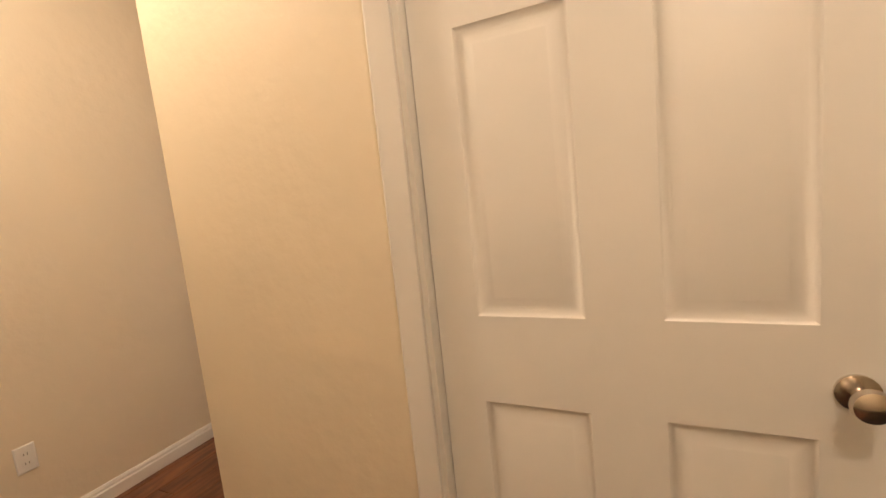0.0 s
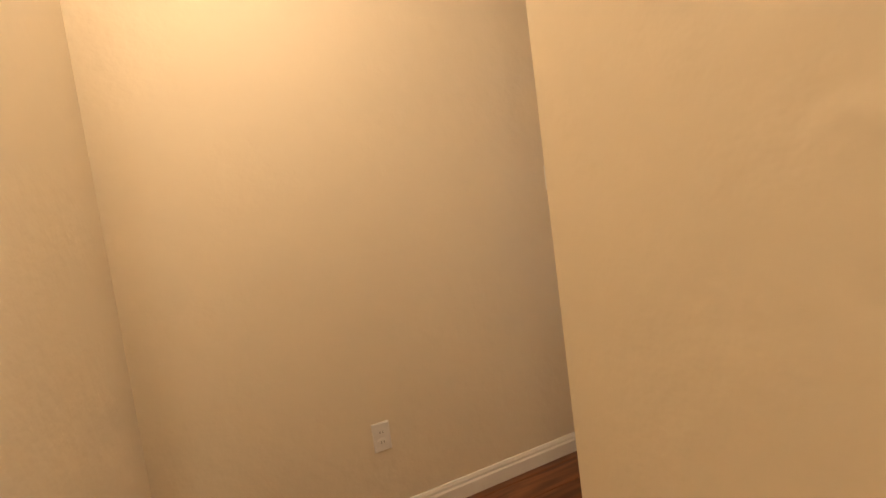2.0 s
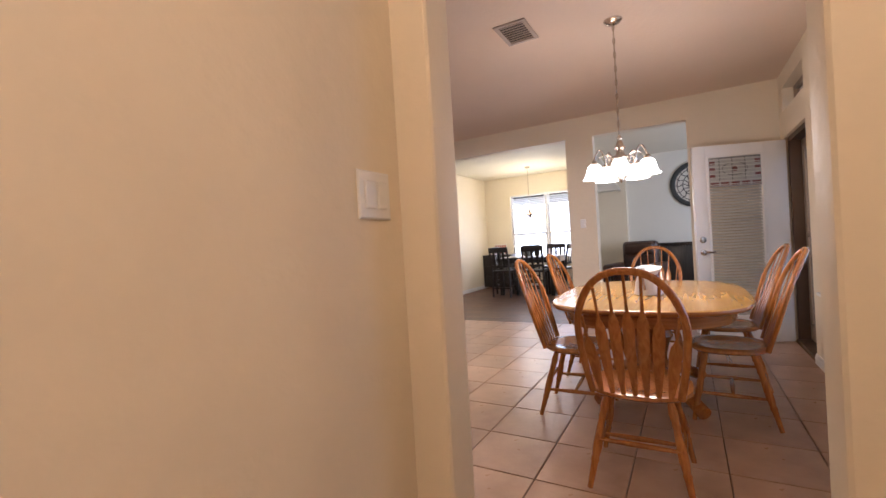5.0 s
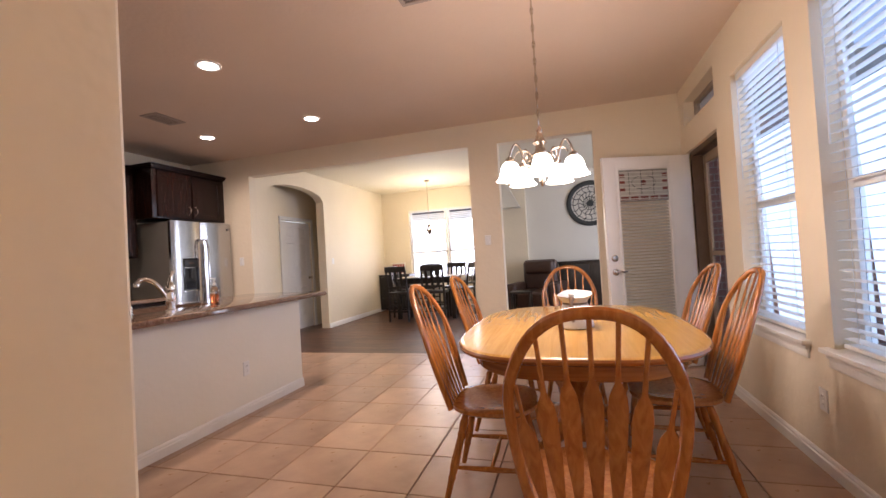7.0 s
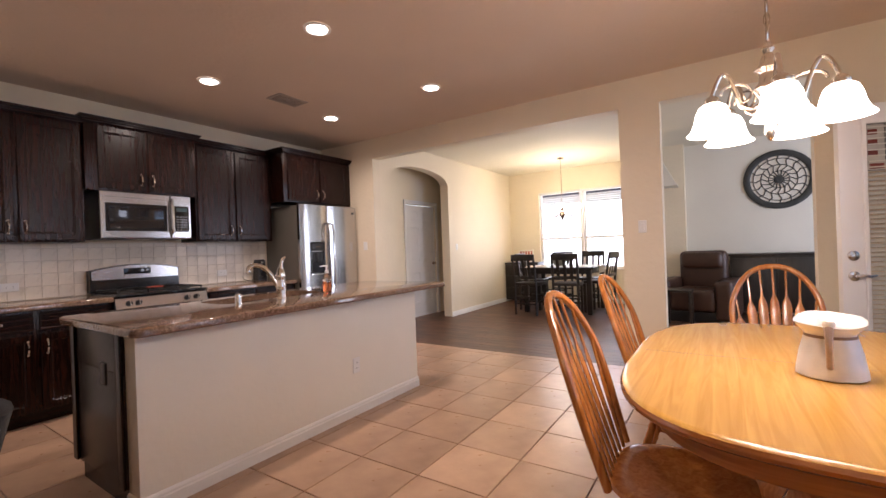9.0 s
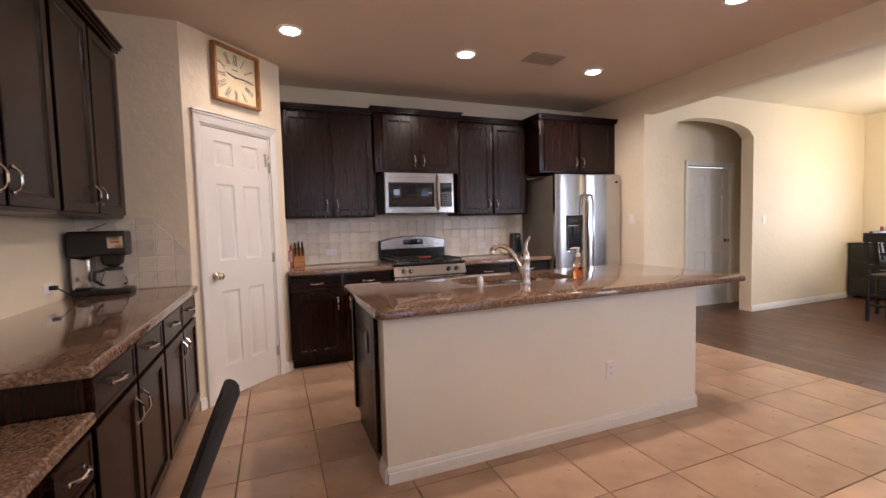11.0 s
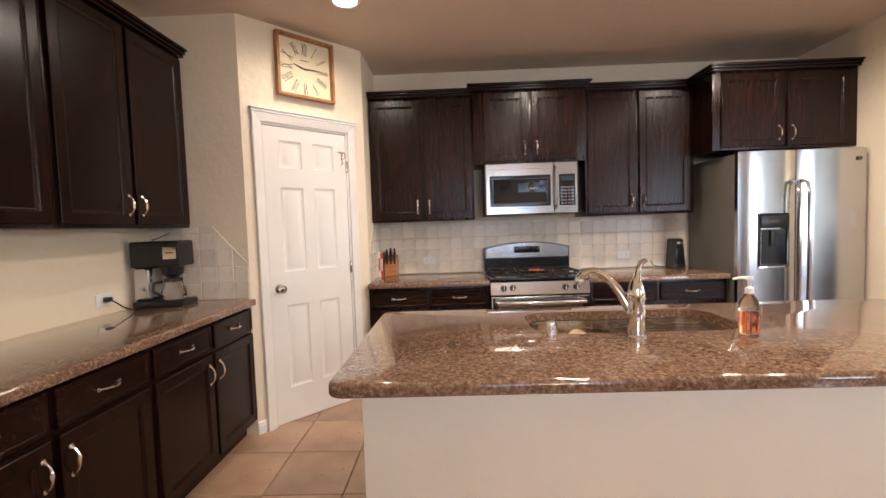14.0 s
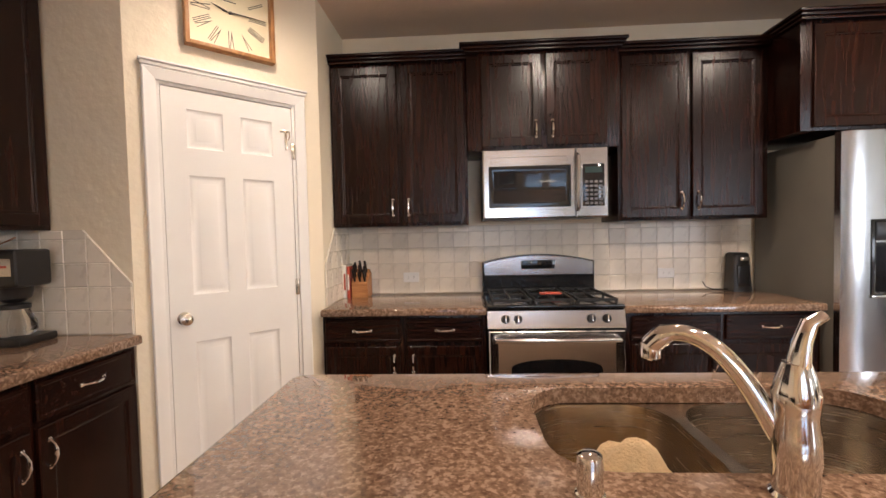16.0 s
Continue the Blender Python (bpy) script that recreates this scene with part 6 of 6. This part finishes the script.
part("column", lathe(B(), [(0.03, 0.08), (0.03, 0.25), (0.022, 0.26), (0.022, 0.43)], (0, 0, 0), 16), BLACK_M, oc, m=OM)
for k in range(5):
    a = radians(72 * k)
    part("base_arm", tube(B(), [(0.02 * math.cos(a), 0.02 * math.sin(a), 0.10), (0.27 * math.cos(a), 0.27 * math.sin(a), 0.065)], [0.025, 0.016], 8), BLACK_M, oc, m=OM)
    part("caster", lathe(B(), [(0.024, -0.012), (0.026, 0.0), (0.024, 0.012)], (0, 0, 0), 12, "y"), BLACK_M, oc, m=OM @ pose(0.27 * math.cos(a), 0.27 * math.sin(a), 0.0265))

# ---- dining room ----
DTX, DTY = 6.4, -2.45
dt = thing("dining_table", (DTX, DTY, 0), "black wooden counter height dining table", "table")
part("tabletop", box(B(), DTX - 0.55, DTX + 0.55, DTY - 0.66, DTY + 0.66, 0.78, 0.82, 0.008), DARKWOOD, dt)
part("apron", box(B(), DTX - 0.48, DTX + 0.48, DTY - 0.60, DTY + 0.60, 0.70, 0.78, 0.004), DARKWOOD, dt)
for sx in (-1, 1):
    for sy in (-1, 1):
        part("leg", box(B(), DTX + sx * 0.46 - 0.04, DTX + sx * 0.46 + 0.04, DTY + sy * 0.57 - 0.04, DTY + sy * 0.57 + 0.04, 0, 0.78, 0.006), DARKWOOD, dt)
bm = box(B(), DTX - 0.18, DTX + 0.18, DTY - 0.69, DTY + 0.69, 0.8205, 0.824, 0.001)
box(bm, DTX - 0.18, DTX + 0.18, DTY - 0.674, DTY - 0.668, 0.70, 0.8205)
box(bm, DTX - 0.18, DTX + 0.18, DTY + 0.668, DTY + 0.674, 0.70, 0.8205)
solid("table_runner", bm, FABRIC, "white cloth runner across the dark table", "table runner")
solid("bowl", lathe(B(), [(0.06, 0.0), (0.07, 0.01), (0.13, 0.07), (0.16, 0.12), (0.155, 0.121), (0.12, 0.07), (0.05, 0.02), (0.0, 0.018)], (DTX, DTY + 0.1, 0.8245), 26, cap1=False), material("grey_bowl", (0.16, 0.16, 0.14), 0.5, 0, 0.2, 8), "dark grey decorative bowl on the dining table", "bowl")


def slat_chair():
    c = thing("dining_chair", (0, 0, 0), "black wooden slat back dining chair with tan seat", "chair", "chairs round the dark table")
    part("seat", box(B(), -0.23, 0.23, -0.21, 0.22, 0.52, 0.57, 0.015), DARKWOOD, c)
    for sx in (-1, 1):
        part("rear_leg", tube(B(), [(sx * 0.205, -0.20, 0), (sx * 0.205, -0.20, 0.55), (sx * 0.205, -0.23, 0.8), (sx * 0.205, -0.28, 1.06)], 0.022, 6), DARKWOOD, c)
        part("front_leg", box(B(), sx * 0.19 - 0.022, sx * 0.19 + 0.022, 0.16, 0.204, 0, 0.52, 0.003), DARKWOOD, c)
    part("top_rail", box(B(), -0.22, 0.22, -0.295, -0.265, 0.96, 1.07, 0.006), DARKWOOD, c)
    part("low_rail", box(B(), -0.19, 0.19, -0.235, -0.21, 0.64, 0.69, 0.004), DARKWOOD, c)
    for k in (-1, 0, 1):
        part("back_slat", tube(B(), [(k * 0.11, -0.222, 0.66), (k * 0.11, -0.25, 0.82), (k * 0.11, -0.28, 0.98)], 0.030, 6, 0.25, (0, 1, 0)), DARKWOOD, c)
    for z in (0.18, 0.30):
        part("stretcher", box(B(), -0.19, 0.19, 0.17, 0.19, z, z + 0.03, 0.003), DARKWOOD, c)
        part("stretcher", box(B(), -0.19, 0.19, -0.205, -0.19, z, z + 0.03, 0.003), DARKWOOD, c)
    return c


dc = slat_chair()
for px, py, deg in ((5.79, -2.70, -84), (7.04, -2.13, 90), (7.04, -2.75, 90), (6.36, -3.08, -8), (6.36, -1.86, 180)):
    copy_thing(dc, turn(px, py, 0, deg))
dc.matrix_basis = turn(5.77, -2.03, 0, -96)
dch = thing("chandelier", (DTX, DTY, 1.65), "dark metal dining chandelier with pale shades", "chandelier")
part("rod", tube(B(), [(DTX, DTY, DCEIL), (DTX, DTY, 1.95)], 0.006, 6), NICKEL, dch)
part("canopy", lathe(B(), [(0.06, DCEIL - 0.001), (0.05, DCEIL - 0.03), (0.0, DCEIL - 0.035)], (DTX, DTY, 0), 18, cap1=False), NICKEL, dch)
part("hub", lathe(B(), [(0.01, 1.96), (0.04, 1.90), (0.02, 1.84), (0.06, 1.78), (0.03, 1.72), (0.0, 1.66)], (DTX, DTY, 0), 16, cap1=False), BRONZE, dch)
for k in range(6):
    a = radians(60 * k + 10)
    part("arm", tube(B(), [(DTX + r * math.cos(a), DTY + r * math.sin(a), z) for r, z in ((0.03, 1.80), (0.15, 1.74), (0.27, 1.78), (0.32, 1.86))], 0.008, 6), BRONZE, dch)
    part("shade", lathe(B(), [(0.02, 1.87), (0.05, 1.90), (0.065, 1.96), (0.06, 1.96), (0.045, 1.90)], (DTX + 0.32 * math.cos(a), DTY + 0.32 * math.sin(a), 0), 16, cap1=False), SHADE, dch, "lit pale glass shade").visible_shadow = False
sg = thing("sign_board", (7.45, -1.23, 0.75), "small red and cream lettered board on a low chest", "sign")
part("board", box(B(), 7.47, 7.50, -1.43, -1.10, 0.862, 1.13, 0.004), PAPER, sg)
for k in range(5):
    part("letter_bar", box(B(), 7.465, 7.4695, -1.41 + k * 0.062, -1.37 + k * 0.062, 0.99, 1.10), RED, sg, smooth=0)
    part("letter_bar", box(B(), 7.465, 7.4695, -1.41 + k * 0.062, -1.38 + k * 0.062, 0.88, 0.95), RED, sg, smooth=0)
cb = thing("chest", (7.38, -1.27, 0), "black low chest in the dining room corner", "chest")
part("body", box(B(), 7.20, 7.58, -1.62, -0.87, 0.04, 0.83, 0.004), DARKWOOD, cb)
part("top", box(B(), 7.18, 7.585, -1.64, -0.866, 0.83, 0.86, 0.005), DARKWOOD, cb)
for k in range(3):
    part("drawer_front", box(B(), 7.188, 7.20, -1.59, -0.90, 0.09 + k * 0.245, 0.32 + k * 0.245, 0.004), DARKWOOD, cb)

# ---- living room ----
rc = thing("recliner", (6.2, -4.58, 0), "brown leather recliner with padded back", "armchair")
RMX = turn(6.15, -4.60, 0, -100)
part("seat", box(B(), -0.30, 0.30, -0.42, 0.40, 0.16, 0.48, 0.08, 4), LEATHER, rc, m=RMX)
part("backrest", box(B(), -0.33, 0.33, 0.28, 0.52, 0.40, 1.04, 0.10, 4), LEATHER, rc, m=RMX)
part("head_pillow", box(B(), -0.29, 0.29, 0.20, 0.42, 0.76, 1.02, 0.09, 4), LEATHER, rc, m=RMX)
for sx in (-1, 1):
    part("armrest", box(B(), sx * 0.40 - 0.11, sx * 0.40 + 0.11, -0.42, 0.44, 0.05, 0.62, 0.07, 4), LEATHER, rc, m=RMX)
part("base", box(B(), -0.36, 0.36, -0.38, 0.44, 0.0, 0.16, 0.01), BLACK_M, rc, m=RMX)
tv = thing("media_console", (6.82, -5.8, 0), "black wooden media console against the grey wall", "console")
part("body", box(B(), 6.62, 7.03, -6.75, -5.02, 0.08, 0.94, 0.005), DARKWOOD, tv)
part("top", box(B(), 6.59, 7.032, -6.78, -4.99, 0.94, 0.975, 0.006), DARKWOOD, tv)
for k in range(3):
    part("door", box(B(), 6.606, 6.62, -6.72 + k * 0.57, -6.18 + k * 0.57, 0.12, 0.90, 0.004), DARKWOOD, tv)
for yy in (-6.68, -5.08):
    part("foot", box(B(), 6.66, 6.74, yy - 0.03, yy + 0.03, 0, 0.08, 0.004), DARKWOOD, tv)
ctb = thing("side_table", (5.35, -4.38, 0), "small black side table", "side table")
part("top", box(B(), 5.22, 5.62, -4.57, -4.21, 0.50, 0.53, 0.005), DARKWOOD, ctb)
for xx in (5.25, 5.59):
    for yy in (-4.54, -4.24):
        part("leg", box(B(), xx - 0.02, xx + 0.02, yy - 0.02, yy + 0.02, 0, 0.50, 0.003), DARKWOOD, ctb)
WC = turn(7.05, -5.70, 2.12, -90) @ Matrix.Diagonal((1.1, 1, 1.1, 1))
wc = thing("wall_clock", (7.05, -5.70, 2.12), "large round openwork wall medallion with a charcoal rim", "wall decoration")
part("rim", lathe(B(), [(0.42, -0.002), (0.42, -0.025), (0.40, -0.035), (0.35, -0.032), (0.335, -0.02), (0.335, -0.002)], (0, 0, 0), 48, "y", False, False), DARKRING, wc, "charcoal rim", m=WC)
part("plate", lathe(B(), [(0.34, -0.003), (0.34, -0.008), (0.0, -0.009)], (0, 0, 0), 40, "y", False, False), PAPER, wc, "pale back plate", m=WC)
part("hub", lathe(B(), [(0.06, -0.008), (0.055, -0.022), (0.0, -0.026)], (0, 0, 0), 20, "y", False, False), DARKRING, wc, m=WC)
for r in (0.12, 0.21, 0.30):
    part("ring", tube(B(), [(r * math.cos(radians(a)), -0.014, r * math.sin(radians(a))) for a in range(0, 361, 10)], 0.006, 6), DARKRING, wc, m=WC)
for k in range(16):
    a = radians(22.5 * k)
    p = [(r * math.cos(a + o), -0.014, r * math.sin(a + o)) for r, o in ((0.06, 0), (0.13, 0.13), (0.20, -0.10), (0.27, 0.08), (0.335, 0))]
    part("scroll", tube(B(), p, 0.007, 6), DARKRING, wc, "curled scroll bar", m=WC)

# ---- outside ----
bw = structure("wall_brick", boxes((2.80, 2.829, -8.6, -6.57, -0.25, 2.9)), MORTAR, "red brown brick outside wall", "brick wall")
shared = {}
rng = random.Random(8)
BL, BH = 0.203, 0.068


def lay(m, length, z0, z1):
    j = 0
    z = z0
    while z < z1:
        x = -(BL / 2 + 0.005) * (j % 2)
        while x < length - 0.02:
            a, b = max(x, 0), min(x + BL - 0.01, length)
            if b - a > 0.03:
                key = round(b - a, 3)
                if key not in shared:
                    shared[key] = finish(box(B(), 0, b - a, -0.008, 0.02, 0, BH - 0.01, 0.002, 1), "brick", BRICK, 0)
                o = new("brick", shared[key])
                o.parent = bw
                o.matrix_local = m @ pose(a, -rng.random() * 0.002, z)
            x += BL
        z += BH
        j += 1


lay(turn(2.80, -6.58, 0, -90), 1.98, 0.1, 2.4)
fence = thing("fence", (2.5, -14, -0.25), "weathered wooden privacy fence", "fence")
fb = None
for k in range(110):
    xx = -6 + k * 0.16
    if fb is None:
        fb = part("board", box(B(), -0.07, 0.07, -0.012, 0.012, 0, 1.75, 0.003), FENCE, fence, m=pose(xx, -14, -0.25))
    else:
        o = new("board", fb.data)
        o.parent = fence
        o.location = (k * 0.16, 0, 0.01 * math.sin(k * 7.0))
for z in (0.2, 1.2):
    part("rail", box(B(), -6.1, 11.6, -14.06, -14.013, z - 0.25, z - 0.16, 0.003), FENCE, fence)
nh = thing("house", (15, -3, -0.25), "neighbouring house with pale siding and grey roof", "house")
part("wall", box(B(), 13.5, 19, -9, 4, -0.25, 2.9), material("siding", (0.62, 0.60, 0.55), 0.7, 0, 0.06, 2), nh, smooth=0)
bm = B()
loops(bm, [[(13.0, y, 2.9), (19.5, y, 2.9), (16.25, y, 5.2)] for y in (-9.4, 4.4)])
part("roof", bm, material("shingle", (0.11, 0.105, 0.10), 0.9, 0, 0.25, 3, 0.4, 30), nh, smooth=0)

# ---- floors, piece by piece ----
PX, PY = 0.418, 0.418
FLAT = Matrix(((1, 0, 0, 0), (0, 0, 1, 0), (0, -1, 0, 0), (0, 0, 0, 1)))
shared = {}
TX, TY = 0.788 - 3 * 0.418, -3.945 - 2 * 0.418
for i in range(-4, 9):
    for j in range(-5, 13):
        x0, y0 = TX + i * PX, TY + j * PY
        x1, y1 = min(x0 + PX, 3.0), min(y0 + PY, 0)
        xa, ya = max(x0, -1.985), max(y0, YS)
        if x1 - xa < 0.03 or y1 - ya < 0.03:
            continue
        key = (round(x1 - xa, 3), round(y1 - ya, 3))
        if key not in shared:
            bm = rings(B(), 0.003, 0.003, key[0] - 0.006, key[1] - 0.006, [(0, 0.0), (0, 0.0105), (0.0025, 0.0125)], back=False)
            bm.transform(FLAT)
            shared[key] = finish(bm, "tile", TILE, 0)
        o = new("tile", shared[key])
        o.parent = floor
        o.location = (xa, ya, -0.0127 + 0.0006 * rng.random())
DINWOOD = wood("dining_plank", (0.060, 0.025, 0.012), (0.15, 0.068, 0.034), 0.46, (10, 1.2, 10), 2.2, 0.15, 0.22)


def planks(parent, x0, x1, y0, y1, along_y, mat, w=0.125, length=1.15, seed=1):
    r = random.Random(seed)
    shared = {}
    u0, u1, v0, v1 = (y0, y1, x0, x1) if along_y else (x0, x1, y0, y1)
    v = v0
    while v < v1 - 0.02:
        u = u0 - r.random() * length
        wv = min(w, v1 - v)
        while u < u1:
            a, b = max(u, u0), min(u + length, u1)
            if b - a > 0.02:
                key = (round(b - a, 2), round(wv, 3))
                if key not in shared:
                    bm = rings(B(), 0.001, 0.001, (wv if along_y else key[0]) - 0.002, (key[0] if along_y else wv) - 0.002, [(0, 0), (0, 0.0075), (0.0015, 0.009)], back=False)
                    bm.transform(FLAT)
                    shared[key] = finish(bm, "plank", mat, 0)
                o = new("plank", shared[key])
                o.parent = parent
                o.location = (v, a, -0.009) if along_y else (a, v, -0.009)
            u += length
        v += wv


planks(hall_floor, -4.4, -1.99, -7.4, -4.85, False, HALLWOOD, 0.125, 1.15, 3)
planks(dining_floor, 3.0, DX, -4.50, -0.30, True, DINWOOD, 0.125, 1.2, 5)
planks(dining_floor, 3.0, 7.05, -7.2, -4.50, True, DINWOOD, 0.125, 1.2, 6)
